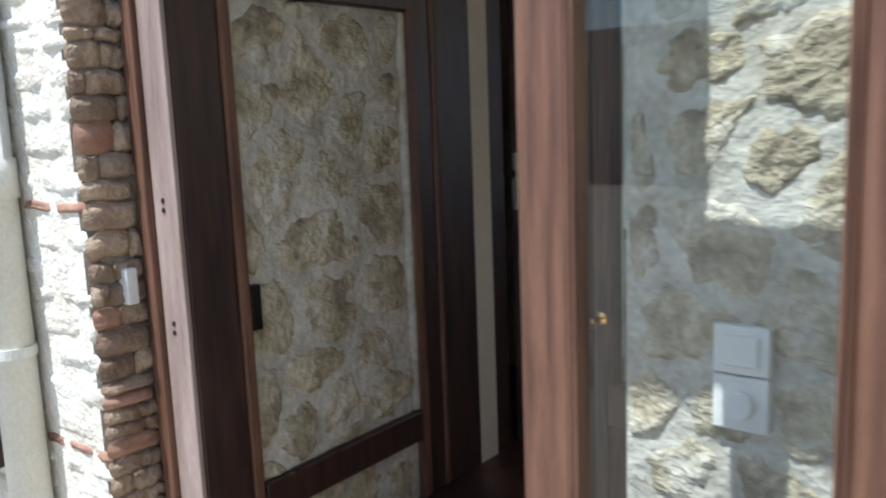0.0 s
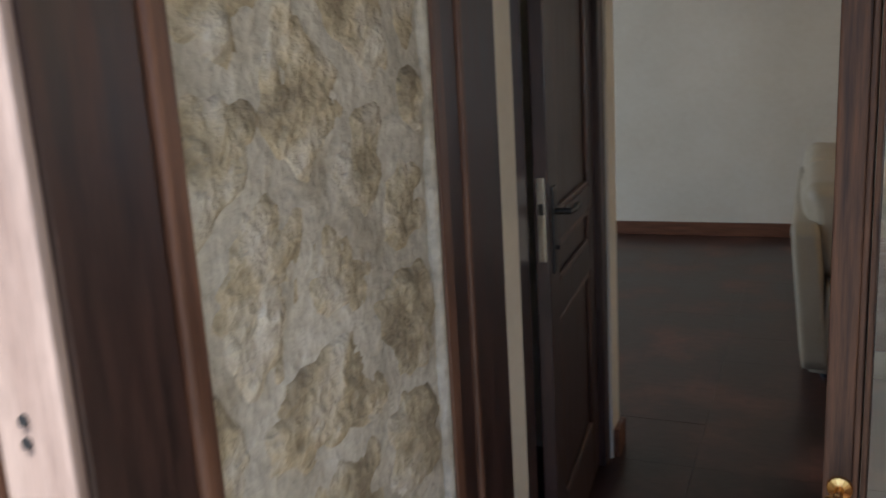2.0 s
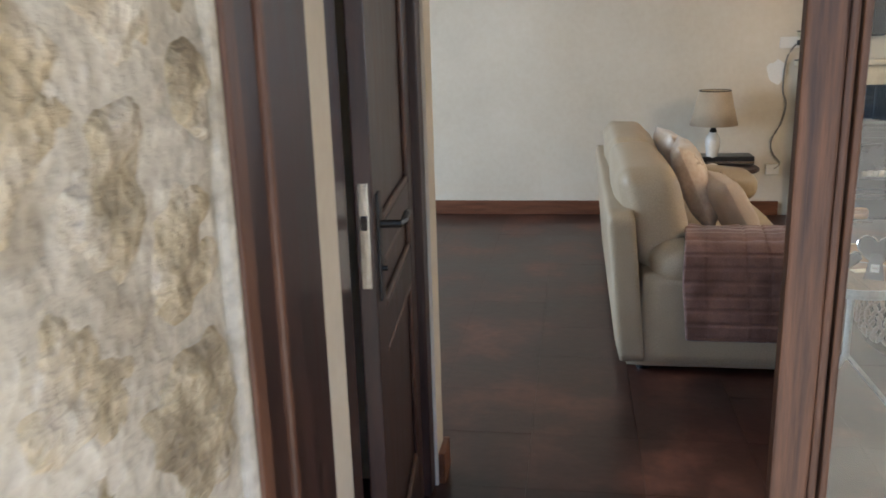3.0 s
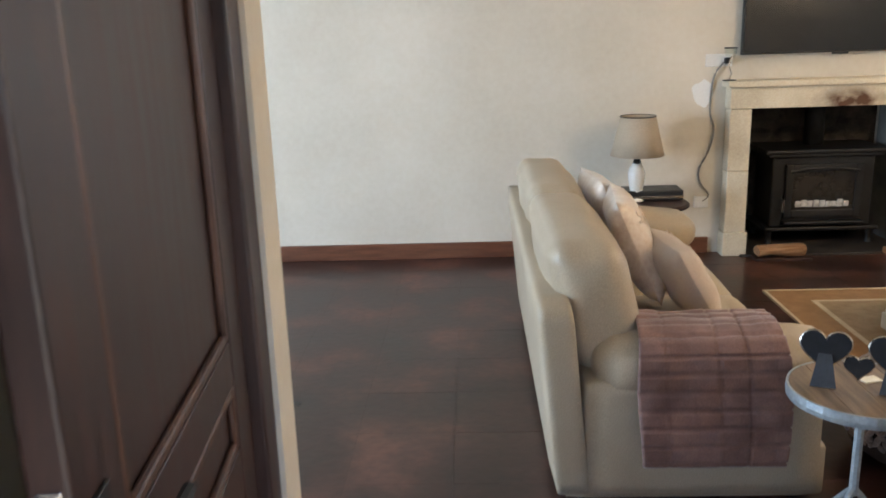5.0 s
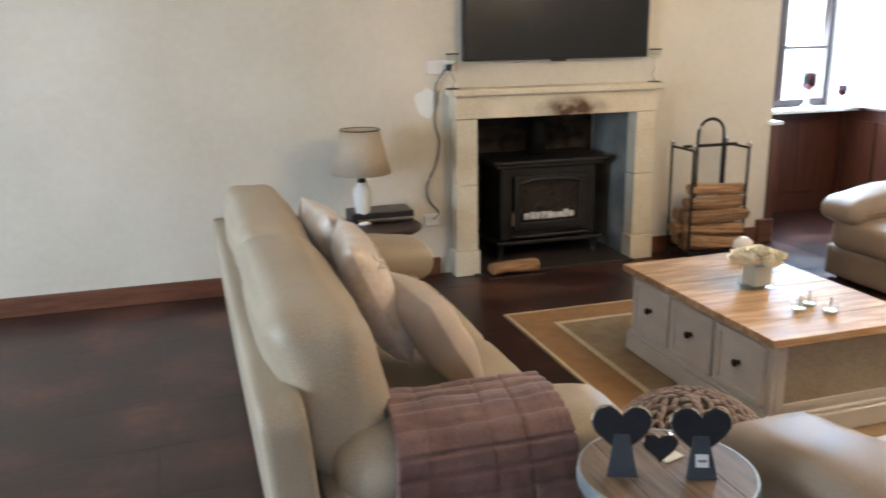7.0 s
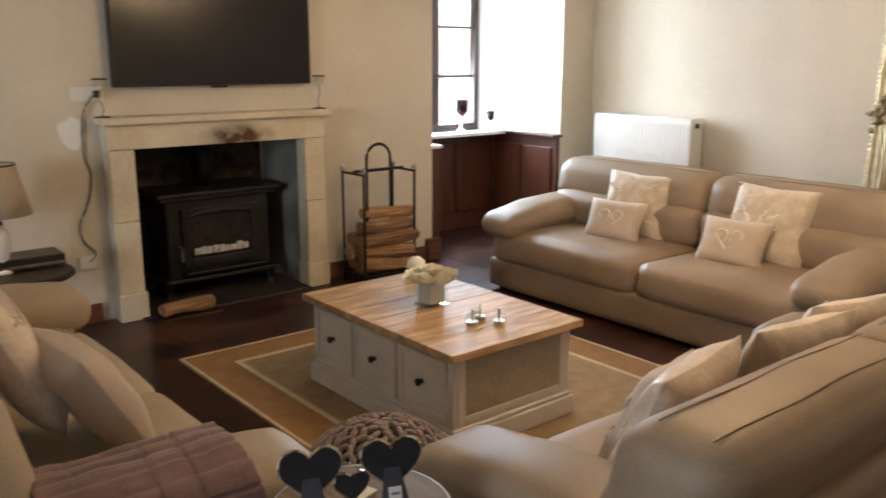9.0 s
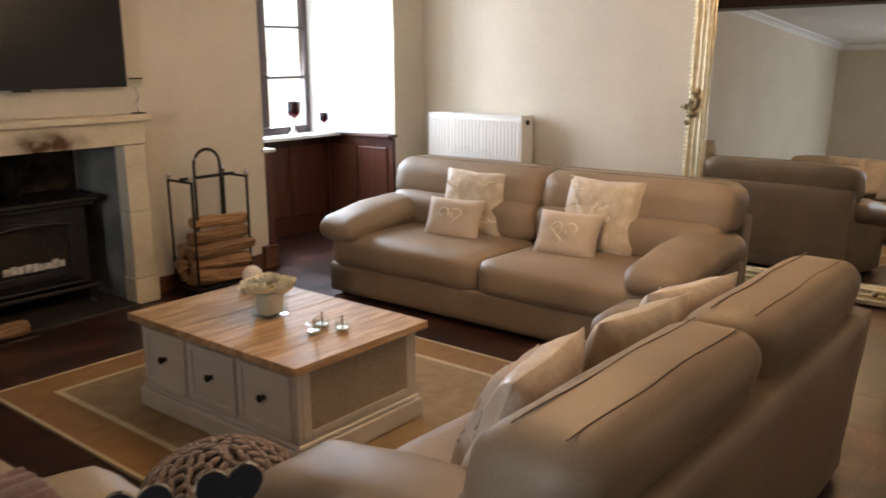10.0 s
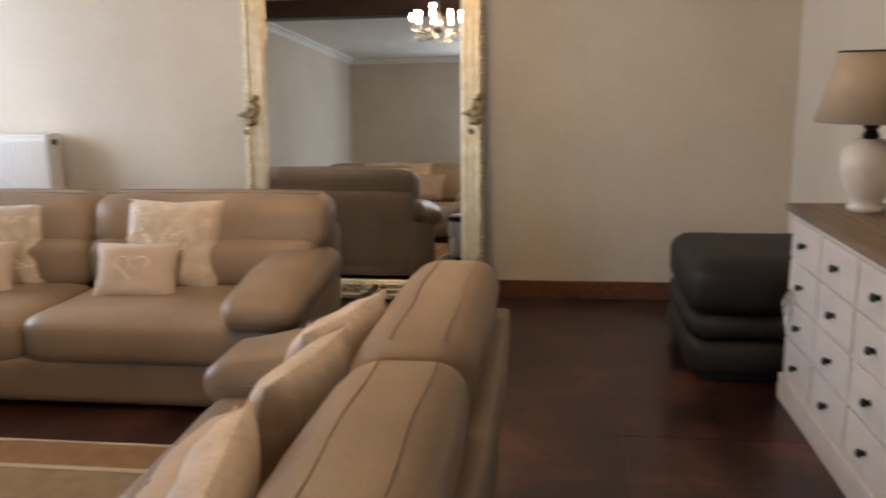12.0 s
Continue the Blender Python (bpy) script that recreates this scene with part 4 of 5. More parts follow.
def red_glass_thing(m):
    c = empty("red_goblet", m, "dark red glass goblet on the window sill", "goblet", "goblets on the sill")
    part("foot", lathe([(0.045, 0), (0.04, 0.01), (0.012, 0.03), (0.012, 0.10), (0.02, 0.12)], 20), CHROME, c, smooth=True)
    part("bowl", lathe([(0.02, 0.12), (0.05, 0.15), (0.055, 0.235), (0.05, 0.235), (0.045, 0.155)], 24), REDGL, c, "dark red glass bowl", True)


red_glass_thing(pose(4.10, 8.70, 0.895) @ Matrix.Scale(1.2, 4))
red_glass_thing(pose(4.36, 8.60, 0.897) @ Matrix.Scale(0.75, 4))

# radiator
ra = empty("radiator", pose(4.86, 7.27, 0) @ Matrix.Diagonal((1, 0.9, 1, 1)), "white enamelled panel radiator on the wall", "radiator")
part("front_panel", box(-0.07, -0.53, 0.48, -0.05, 0.53, 1.07, 0.006), ENAMEL, ra)
for k in range(26):
    y = -0.50 + k * 0.04
    part("flute", box(-0.075, y - 0.012, 0.51, -0.069, y + 0.012, 1.04, 0.003), ENAMEL, ra)
part("core", box(-0.05, -0.51, 0.49, 0.08, 0.51, 1.05), ENAMEL, ra)
part("top_grille", box(-0.07, -0.53, 1.07, 0.09, 0.53, 1.085, 0.004), ENAMEL, ra)
for y in (-0.535, 0.53):
    part("side_cover", box(-0.07, y, 0.47, 0.09, y + 0.006, 1.085, 0.002), ENAMEL, ra)
part("valve_plug", lathe([(0.02, 0), (0.02, 0.012)], 14), STEEL, ra, m=pose(0.0, -0.54, 1.03, 90))
part("wall_bracket", box(0.08, -0.3, 0.6, 0.14, 0.3, 1.0), ENAMEL, ra)
for y in (-0.45, 0.45):
    part("feed_pipe", tube([(0.02, y, 0), (0.02, y, 0.49)], 0.009), ENAMEL, ra)

# ---- mirror ----
MIR = Matrix.Translation((4.83, 4.727, 0.012)) @ pose(0, 0, 0, 0, 0, -1.7) @ pose(0, 0, 0, 0, 3.2, 0)
mi = empty("floor_mirror", MIR, "tall mirror in a champagne-gilt carved frame, leaning on the wall", "mirror")
MW, MH, FW = 0.752, 2.15, 0.125
part("mirror_glass", box(0.03, -MW + FW - 0.01, FW - 0.01, 0.036, MW - FW + 0.01, MH - FW + 0.01), MIRROR, mi, "bevelled silver mirror glass")
part("backing", box(0.04, -MW + 0.01, 0.01, 0.055, MW - 0.01, MH - 0.01), WOODD, mi)
for sy in (-1, 1):
    a, b = sorted((sy * MW, sy * (MW - FW)))
    part("frame_side", box(0.0, a, FW, 0.04, b, MH - FW, 0.012, 3), GILT, mi)
    for off, wd, pr in ((0.012, 0.018, -0.014), (FW - 0.03, 0.016, -0.010), (0.055, 0.012, -0.008)):
        y = sy * (MW - off)
        part("frame_ridge", box(pr, y - wd / 2, FW / 2, 0.01, y + wd / 2, MH - FW / 2, 0.005), GILT, mi)
    bm = bmesh.new()
    for k in range(64):
        z = FW + 0.02 + k * (MH - 2 * FW) / 64
        y = sy * (MW + 0.006)
        bmesh.ops.create_uvsphere(bm, u_segments=6, v_segments=4, radius=0.013, matrix=Matrix.Translation((0.006, y, z)))
    tagged(part("bead_row", bm, GILT, mi, smooth=True), kind="stuff")
    for z0 in (1.18,):
        bm = bmesh.new()
        rnd = random.Random(4)
        for k in range(46):
            z = z0 + rnd.gauss(0, 0.055)
            y = sy * (MW - 0.03) + rnd.gauss(0, 0.022)
            bmesh.ops.create_uvsphere(bm, u_segments=7, v_segments=5, radius=rnd.uniform(0.010, 0.024), matrix=Matrix.Translation((-0.012 + rnd.uniform(-0.006, 0.008), y, z)))
        tagged(part("carved_ornament", bm, GILTD, mi, "", True), "dark antique carved leaf ornament", kind="stuff")
for z0, z1 in ((0.0, FW), (MH - FW, MH)):
    part("frame_rail", box(0.0, -MW, z0, 0.04, MW, z1, 0.012, 3), GILT, mi)
    for z in (z0 + 0.03, z0 + 0.065, z0 + 0.10):
        part("frame_ridge", box(-0.012, -MW + 0.02, z - 0.008, 0.01, MW - 0.02, z + 0.008, 0.005), GILT, mi)
    for y0 in (-MW + 0.05, 0.0, MW - 0.05):
        bm = bmesh.new()
        rnd = random.Random(9)
        for k in range(30):
            bmesh.ops.create_uvsphere(bm, u_segments=7, v_segments=5, radius=rnd.uniform(0.010, 0.024), matrix=Matrix.Translation((-0.012 + rnd.uniform(-0.006, 0.008), y0 + rnd.gauss(0, 0.05), (z0 + z1) / 2 + rnd.gauss(0, 0.02))))
        tagged(part("carved_ornament", bm, GILTD, mi, "", True), "dark antique carved leaf ornament", kind="stuff")


# ---- sofas: x along the length, y = 0 at the front, y = D at the back ----
def sofa(m, L, D, material, label, style):
    s = empty("sofa", m, label, "sofa", "leather sofas round the coffee table")
    aw = 0.29
    back = 0.80
    part("base", soft(0.03, 0.03, 0.02, L - 0.03, D - 0.03, 0.23, 0.03, 6), material, s, smooth=True)
    for x in (0.1, L - 0.1):
        for y in (0.12, D - 0.12):
            part("foot", lathe([(0.03, 0), (0.035, 0.06)], 12), BLACKP, s, m=pose(x, y, 0))
    n = 2
    inset = 0.05 if style == "high" else aw
    w = (L - 2 * inset) / n
    for k in range(n):
        a = inset + k * w
        part("seat_cushion", soft(a + 0.003, 0.015, 0.19, a + w - 0.003, D - 0.28, 0.42, 0.075, 9, (0, 0.015, 0.022), 0.006, k), material, s, smooth=True)
        if style == "high":
            part("lower_back_cushion", soft(a + 0.003, D - 0.40, 0.38, a + w - 0.003, D - 0.12, 0.66, 0.09, 8, (0, 0.03, 0), 0.010, k + 3), material, s, smooth=True)
    if style == "high":
        hw = (L - 0.04) / 2
        for k in range(2):
            a = 0.02 + k * hw
            hb = soft(a + 0.002, D - 0.36, 0.575, a + hw - 0.002, D - 0.055, back + 0.055, 0.10, 12, (0, 0.012, 0.008), 0.003, k + 6)
            for v in hb.verts:
                v.co.y += (v.co.z - 0.6) * 0.22
            part("headrest", hb, material, s, smooth=True)
            for ys in (D - 0.215, D - 0.088):
                part("seam", tube([(a + 0.06 + (hw - 0.12) * q / 12, ys + 0.004 * math.sin(q), back + 0.0575 + 0.004 * math.sin(math.pi * q / 12)) for q in range(13)], 0.0024, 6), SEAM, s)
        bp = soft(0.03, D - 0.14, 0.06, L - 0.03, D, 0.68, 0.035, 8, (0, 0.012, 0), 0.004, 2)
        for v in bp.verts:
            v.co.y += (v.co.z - 0.4) * 0.10
        part("back_panel", bp, material, s, smooth=True)
        for k in (0, 1):
            x0, x1 = (0.0, aw) if k == 0 else (L - aw, L)
            part("arm", soft(x0 + 0.02, 0.10, 0.025, x1 - 0.02, D - 0.06, 0.46, 0.05, 6), material, s, smooth=True)
            pad = soft(x0 - 0.03, -0.02, 0.40, x1 + 0.03, D - 0.16, 0.565, 0.08, 10, (0.0, 0.01, 0.03), 0.008, 11 + k)
            for v in pad.verts:
                q = (v.co.y) / D
                v.co.z += 0.055 * max(0, q - 0.2) - 0.10 * max(0, 0.35 - q)
            part("arm_pad", pad, material, s, smooth=True)
            part("seam", tube([(x1 + 0.028 if k == 0 else x0 - 0.028, 0.04 + (D - 0.28) * q / 10, 0.46 + 0.03 * q / 10) for q in range(11)], 0.004, 6), SEAM, s)
    else:
        # upright back board leaning outwards, loose box cushions
        bp = soft(0.0, D - 0.13, 0.05, L, D, 0.73, 0.03, 9)
        for v in bp.verts:
            v.co.y += (v.co.z - 0.05) * 0.09
        part("back_panel", bp, material, s, smooth=True)
        bw = (L - 0.24) / 2
        for k in range(2):
            a = 0.12 + k * bw
            cu = soft(a + 0.004, D - 0.34, 0.43, a + bw - 0.004, D - 0.085, 0.90, 0.075, 14, (0.010, 0.035, 0.02), 0.011, 20 + k)
            for v in cu.verts:
                v.co.y += (v.co.z - 0.44) * 0.22 - 0.05 * max(0, 0.60 - v.co.z)
            part("back_cushion", cu, material, s, smooth=True)
        for k in (0, 1):
            x0, x1 = (0.0, aw) if k == 0 else (L - aw, L)
            part("arm", soft(x0 + 0.004, 0.06, 0.05, x1 - 0.01, D - 0.10, 0.47, 0.03, 6), material, s, smooth=True)
            pad = soft(x0 - 0.008, -0.02, 0.40, x1 + 0.015, D - 0.14, 0.595, 0.09, 10, (0, 0.01, 0.012), 0.006, 31 + k)
            for v in pad.verts:
                v.co.z -= 0.06 * max(0, 0.4 - v.co.y / D)
            part("arm_pad", pad, material, s, smooth=True)
    return s


sofa(pose(0.20, 4.66, 0, 0, 0, 90), 2.24, 0.95, LEATHB, "beige leather sofa with loose back cushions and a mauve throw", "loose")
sofa(pose(2.93, 7.11, 0, 0, 0, -90), 2.50, 1.00, LEATH, "taupe leather sofa with padded headrests and four cushions", "high")
sofa(pose(2.47, 4.66, 0, 0, 0, 180) @ Matrix.Diagonal((1, 1, 0.975, 1)), 2.03, 0.97, LEATH, "taupe leather sofa seen from behind, with pale cushions", "high")


def scatter(m, w, h, d, material, seed, label, motif=False):
    p = empty("cushion", m, label, "cushion", "scatter cushions")
    part("cover", pillow(w, h, d, seed), material, p, smooth=True)
    if motif:
        for sx in (-1, 1):
            pts = []
            for q in range(14):
                a = -0.6 + q / 13 * 4.6
                rr = 0.045 - 0.0022 * q
                pts.append((sx * (0.045 - rr * math.cos(a)), -0.5 * d * (1 - (rr / w * 2) ** 4) ** 0.5 * 0.98 - 0.003, h * 0.60 + rr * math.sin(a)))
            pts = [(0.0, -d * 0.44, h * 0.30), (sx * 0.03, -d * 0.475, h * 0.42), (sx * 0.075, -d * 0.49, h * 0.56)] + [(sx * (0.045 + 0.036 * math.cos(a * 0.5)), -d * 0.5 - 0.001, h * 0.58 + 0.036 * math.sin(a * 0.5)) for a in range(0, 9)]
            part("heart_scroll", tube(pts, 0.006, 6), MOTIF, p, "cream embroidered heart scroll")
    else:
        bm = bmesh.new()
        rnd = random.Random(seed)
        for k in range(9):
            cx, cz, an = rnd.uniform(-0.3, 0.3) * w, h * rnd.uniform(0.2, 0.8), rnd.uniform(0, 6.28)
            for q in range(6):
                u, v = cx + 0.022 * q * math.cos(an), cz + 0.022 * q * math.sin(an)
                s, t = 2 * u / w, 2 * v / h - 1
                if abs(s) > 0.85 or abs(t) > 0.85:
                    continue
                y = -d / 2 * ((1 - s ** 4) * (1 - t ** 4)) ** 0.55 - 0.002
                bmesh.ops.create_uvsphere(bm, u_segments=6, v_segments=4, radius=1, matrix=Matrix.Translation((u, y, v)) @ pose(0, 0, 0, 0, -math.degrees(an) + (40 if q % 2 else -40), 0) @ Matrix.Diagonal((0.016, 0.004, 0.006, 1)))
        if len(bm.verts):
            tagged(part("woven_leaf_motif", bm, MOTIF if material is CUSH else material, p), kind="stuff")
        else:
            bm.free()
    return p


# cushions on the sofa by the mirror (fronts face -x)
def on_mirror_sofa(y, x, w, h, d, mt, seed, label, motif, lean=16, z=0.40, tw=0):
    scatter(Matrix.Translation((x, y, z)) @ pose(0, 0, 0, 0, 0, -90 + tw) @ pose(0, 0, 0, -lean), w, h, d, mt, seed, label, motif)


on_mirror_sofa(6.32, 3.50, 0.50, 0.44, 0.14, CUSH, 1, "cream leaf-patterned damask cushion leaning on the sofa back", False, 18, tw=4)
on_mirror_sofa(6.33, 3.31, 0.40, 0.28, 0.12, CUSHP, 2, "pale beige cushion with an embroidered heart scroll", True, 24, tw=8)
on_mirror_sofa(5.41, 3.50, 0.52, 0.46, 0.14, CUSH, 3, "cream leaf-patterned damask cushion leaning on the sofa back", False, 18, tw=-4)
on_mirror_sofa(5.49, 3.30, 0.40, 0.29, 0.12, CUSHP, 4, "pale pink-beige cushion with an embroidered heart scroll", True, 26, tw=4)
# cushions on the beige sofa (fronts face +x)
for y, x, w, h, mt, sd_, ln, lab, z in ((6.05, -0.27, 0.46, 0.44, SILK, 11, 24, "champagne satin cushion on the beige sofa", 0.52), (5.58, -0.23, 0.48, 0.46, SILK, 12, 24, "creased champagne satin cushion on the beige sofa", 0.50), (5.38, -0.08, 0.42, 0.36, CUSHP, 13, 30, "pale pink-beige cushion on the beige sofa", 0.46)):
    scatter(Matrix.Translation((x, y, z)) @ pose(0, 0, 0, 0, 0, 90 + (5 if sd_ % 2 else -6)) @ pose(0, 0, 0, -ln), w, h, 0.15, mt, sd_, lab)
# cushions on the third sofa (fronts face +y)
for x, y, w, h, mt, sd_, ln, tw, lab in ((0.90, 4.17, 0.46, 0.44, SILK, 21, 20, 10, "pale satin cushion leaning on the sofa back"), (1.02, 4.28, 0.42, 0.40, CUSHP, 22, 26, 6, "pale pink cushion propped before the satin one"), (1.48, 4.17, 0.46, 0.43, CUSH, 23, 20, -8, "cream damask cushion leaning on the sofa back"), (1.84, 4.17, 0.46, 0.43, SILK, 24, 20, -14, "champagne cushion in the sofa corner")):
    scatter(Matrix.Translation((x, y + 0.05, 0.415)) @ pose(0, 0, 0, 0, 0, 180 + tw) @ pose(0, 0, 0, -ln), w, h, 0.14, mt, sd_, lab)

# quilted throw over the near arm of the beige sofa
prof = [(4.98, 0.50), (4.96, 0.575), (4.90, 0.622), (4.82, 0.632), (4.74, 0.628), (4.675, 0.605), (4.640, 0.56), (4.632, 0.48), (4.628, 0.40), (4.624, 0.32), (4.622, 0.25), (4.62, 0.19)]
bm = bmesh.new()
fine = []
for (y0, z0), (y1, z1) in zip(prof, prof[1:]):
    for q in range(9):
        fine.append((y0 + (y1 - y0) * q / 9, z0 + (z1 - z0) * q / 9))
fine.append(prof[-1])
NX = 70
arc = 0.0
grid = []
for i, (y, z) in enumerate(fine):
    if i:
        arc += math.hypot(y - fine[i - 1][0], z - fine[i - 1][1])
    row = []
    for j in range(NX + 1):
        u = j / NX
        x = -0.475 + 0.475 * u + 0.012 * math.sin(arc * 9 + u * 2)
        dv = abs((arc / 0.062) % 1 - 0.5) * 2
        du = abs((u * 5.5) % 1 - 0.5) * 2
        q = 0.013 * min(1, (1 - dv) * 4.5) * min(1, 0.45 + (1 - du) * 6) + 0.009 * noise.noise(Vector((u * 5, arc * 8, 0)))
        top = 1 if z > 0.6 else 0
        row.append(bm.verts.new((x, y - (0 if top else q), z + (q if top else q * 0.3))))
    grid.append(row)
for a, b in zip(grid, grid[1:]):
    for j in range(NX):
        bm.faces.new((a[j], a[j + 1], b[j + 1], b[j]))
bmesh.ops.recalc_face_normals(bm, faces=bm.faces[:])
bmesh.ops.solidify(bm, geom=bm.faces[:], thickness=0.012)
tagged(part("throw_blanket", bm, THROW, smooth=True), "dusty mauve quilted plush throw draped over the sofa arm", "throw")

# ---- rug and coffee table ----
rug = empty("rug", pose(0, 0, 0.0), "sisal rug with a tan border and cream band", "rug")
RX0, RX1, RY0, RY1 = 0.74, 2.62, 4.72, 7.03


def ring(x0, y0, x1, y1, wd, z0, z1):
    bm = box(x0, y0, z0, x1, y0 + wd, z1)
    box(x0, y1 - wd, z0, x1, y1, z1, bm=bm)
    box(x0, y0 + wd, z0, x0 + wd, y1 - wd, z1, bm=bm)
    box(x1 - wd, y0 + wd, z0, x1, y1 - wd, z1, bm=bm)
    return bm


part("edge_binding", ring(RX0, RY0, RX1, RY1, 0.018, 0.0, 0.013), RUGC, rug)
part("border", ring(RX0 + 0.018, RY0 + 0.018, RX1 - 0.018, RY1 - 0.018, 0.19, 0.0, 0.010), RUGB, rug)
part("band", ring(RX0 + 0.208, RY0 + 0.208, RX1 - 0.208, RY1 - 0.208, 0.03, 0.0, 0.012), RUGC, rug)
part("field", box(RX0 + 0.238, RY0 + 0.238, 0.0, RX1 - 0.238, RY1 - 0.238, 0.010), RUGM, rug)

ct = empty("coffee_table", pose(1.11, 5.26, 0.012), "white painted coffee table with drawers and a lime-washed plank top", "coffee table")
CX, CY, CH = 0.74, 1.12, 0.435
body = box(0.04, 0.04, 0.09, CX - 0.04, CY - 0.04, CH - 0.035, 0.003)
part("body", body, WHITEP, ct)
part("plinth", box(0.02, 0.02, 0.0, CX - 0.02, CY - 0.02, 0.085, 0.006), WHITEP, ct)
part("plinth_moulding", box(0.03, 0.03, 0.085, CX - 0.03, CY - 0.03, 0.105, 0.008), WHITEP, ct)
for k in range(6):
    y0 = CY * k / 6
    part("plank", box(-0.0, y0 + 0.0005, CH - 0.033, CX, y0 + CY / 6 - 0.0005, CH, 0.003), PLANK, ct)
for k in range(3):
    y0 = 0.06 + k * (CY - 0.12) / 3 + 0.012
    y1 = 0.06 + (k + 1) * (CY - 0.12) / 3 - 0.012
    dr = part("drawer_front", box(0.030, y0, 0.125, 0.041, y1, CH - 0.055, 0.002), WHITEP, ct)
    t = box(0.022, y0, 0.125, 0.031, y0 + 0.03, CH - 0.055, 0.003)
    box(0.022, y1 - 0.03, 0.125, 0.031, y1, CH - 0.055, 0.003, bm=t)
    box(0.022, y0 + 0.03, 0.125, 0.031, y1 - 0.03, 0.155, 0.003, bm=t)
    box(0.022, y0 + 0.03, CH - 0.085, 0.031, y1 - 0.03, CH - 0.055, 0.003, bm=t)
    part("drawer_moulding", t, WHITEP, dr)
    part("drawer_knob", lathe([(0.012, 0), (0.007, 0.008), (0.016, 0.018), (0.017, 0.026), (0.008, 0.032)], 8), STEEL, dr, "dark faceted knob", m=pose(0.03, (y0 + y1) / 2, 0.26, 0, -90))
for y in (0.036, CY - 0.046):
    t = box(0.06, y, 0.12, 0.10, y + 0.01, CH - 0.05, 0.003)
    box(CX - 0.10, y, 0.12, CX - 0.06, y + 0.01, CH - 0.05, 0.003, bm=t)
    box(0.10, y, 0.12, CX - 0.10, y + 0.01, 0.15, 0.003, bm=t)
    part("end_frame", t, WHITEP, ct)
    part("end_panel", box(0.10, y + 0.002, 0.15, CX - 0.10, y + 0.006, CH - 0.05), TAUPE, ct, "taupe recessed end panel")

ZT = 0.447
va = empty("flower_vase", pose(1.48, 5.85, ZT), "square clear glass vase with cream roses", "vase")
t = box(-0.058, -0.058, 0.004, 0.058, -0.050, 0.115, 0.001)
for a in ((-0.058, 0.050, 0.058, 0.058), (-0.058, -0.050, -0.050, 0.050), (0.050, -0.050, 0.058, 0.050)):
    box(a[0], a[1], 0.004, a[2], a[3], 0.115, 0.001, bm=t)
box(-0.058, -0.058, 0.0, 0.058, 0.058, 0.006, bm=t)
part("glass", t, CLEAR, va)
part("inner_wrap", box(-0.044, -0.044, 0.012, 0.044, 0.044, 0.105, 0.004), PLASTIC, va, "white lining inside the glass")


def rose(parent, c, r, seed):
    rnd = random.Random(seed)
    bm = bmesh.new()
    for k in range(16):
        lay = k / 16
        a = k * 2.4
        rad = r * (0.15 + 0.85 * lay)
        grid = []
        for i in range(5):
            row = []
            for j in range(4):
                u, v = (i / 4 - 0.5) * (1.9 - 0.5 * lay), j / 3
                rr = rad * (0.55 + 0.45 * v + 0.18 * v * v * lay)
                zz = r * (0.75 - 0.35 * lay) * (v * 1.25 - 0.15) * (1 - 0.25 * (abs(i - 2) / 2) ** 2)
                row.append(bm.verts.new((c[0] + rr * math.cos(a + u), c[1] + rr * math.sin(a + u), c[2] + zz)))
            grid.append(row)
        for i in range(4):
            for j in range(3):
                bm.faces.new((grid[i][j], grid[i + 1][j], grid[i + 1][j + 1], grid[i][j + 1]))
    part("rose", bm, ROSE, parent, "", True)


for k, c in enumerate([(-0.055, -0.03, 0.125), (0.045, -0.045, 0.125), (0.0, 0.0, 0.15), (0.055, 0.045, 0.125), (-0.04, 0.055, 0.125), (-0.085, 0.015, 0.118), (0.088, 0.0, 0.118), (0.005, -0.075, 0.118), (0.01, 0.085, 0.12)]):
    rose(va, c, 0.055, k)
tagged(part("ceramic_bird", lathe([(0.028, 0), (0.045, 0.02), (0.052, 0.05), (0.045, 0.08), (0.02, 0.10)], 20), CERAM, smooth=True, m=pose(1.74, 6.30, ZT)), "small white rounded ceramic ornament on the table", "ornament")
for k, (x, y) in enumerate([(1.42, 5.50), (1.50, 5.54), (1.52, 5.44)]):
    tl = empty("tealight_glass", pose(x, y, ZT), "small clear glass tealight holder on the coffee table", "tealight holder", "tealight glasses")
    part("cup", lathe([(0.024, 0), (0.030, 0.004), (0.032, 0.045), (0.028, 0.045), (0.026, 0.008)], 20), CLEAR, tl)
    part("base", lathe([(0.024, 0.004), (0.025, 0.018)], 16), CHROME, tl)
    part("stem", tube([(0, 0, 0.018), (0, 0, 0.07)], 0.005), CHROME, tl)

# knitted pouf
kp = empty("knitted_pouf", pose(0.62, 5.03, 0), "mauve-grey chunky knitted round pouf", "pouf")
part("core", lathe([(0.15, 0), (0.215, 0.05), (0.238, 0.18), (0.205, 0.31), (0.14, 0.352), (0.03, 0.374)], 32), KNITD, kp, smooth=True)
bm = bmesh.new()
pr = [(0.25 * math.cos(a), 0.20 + 0.195 * math.sin(a)) for a in [math.radians(-60 + 150 * q / 22) for q in range(23)]]
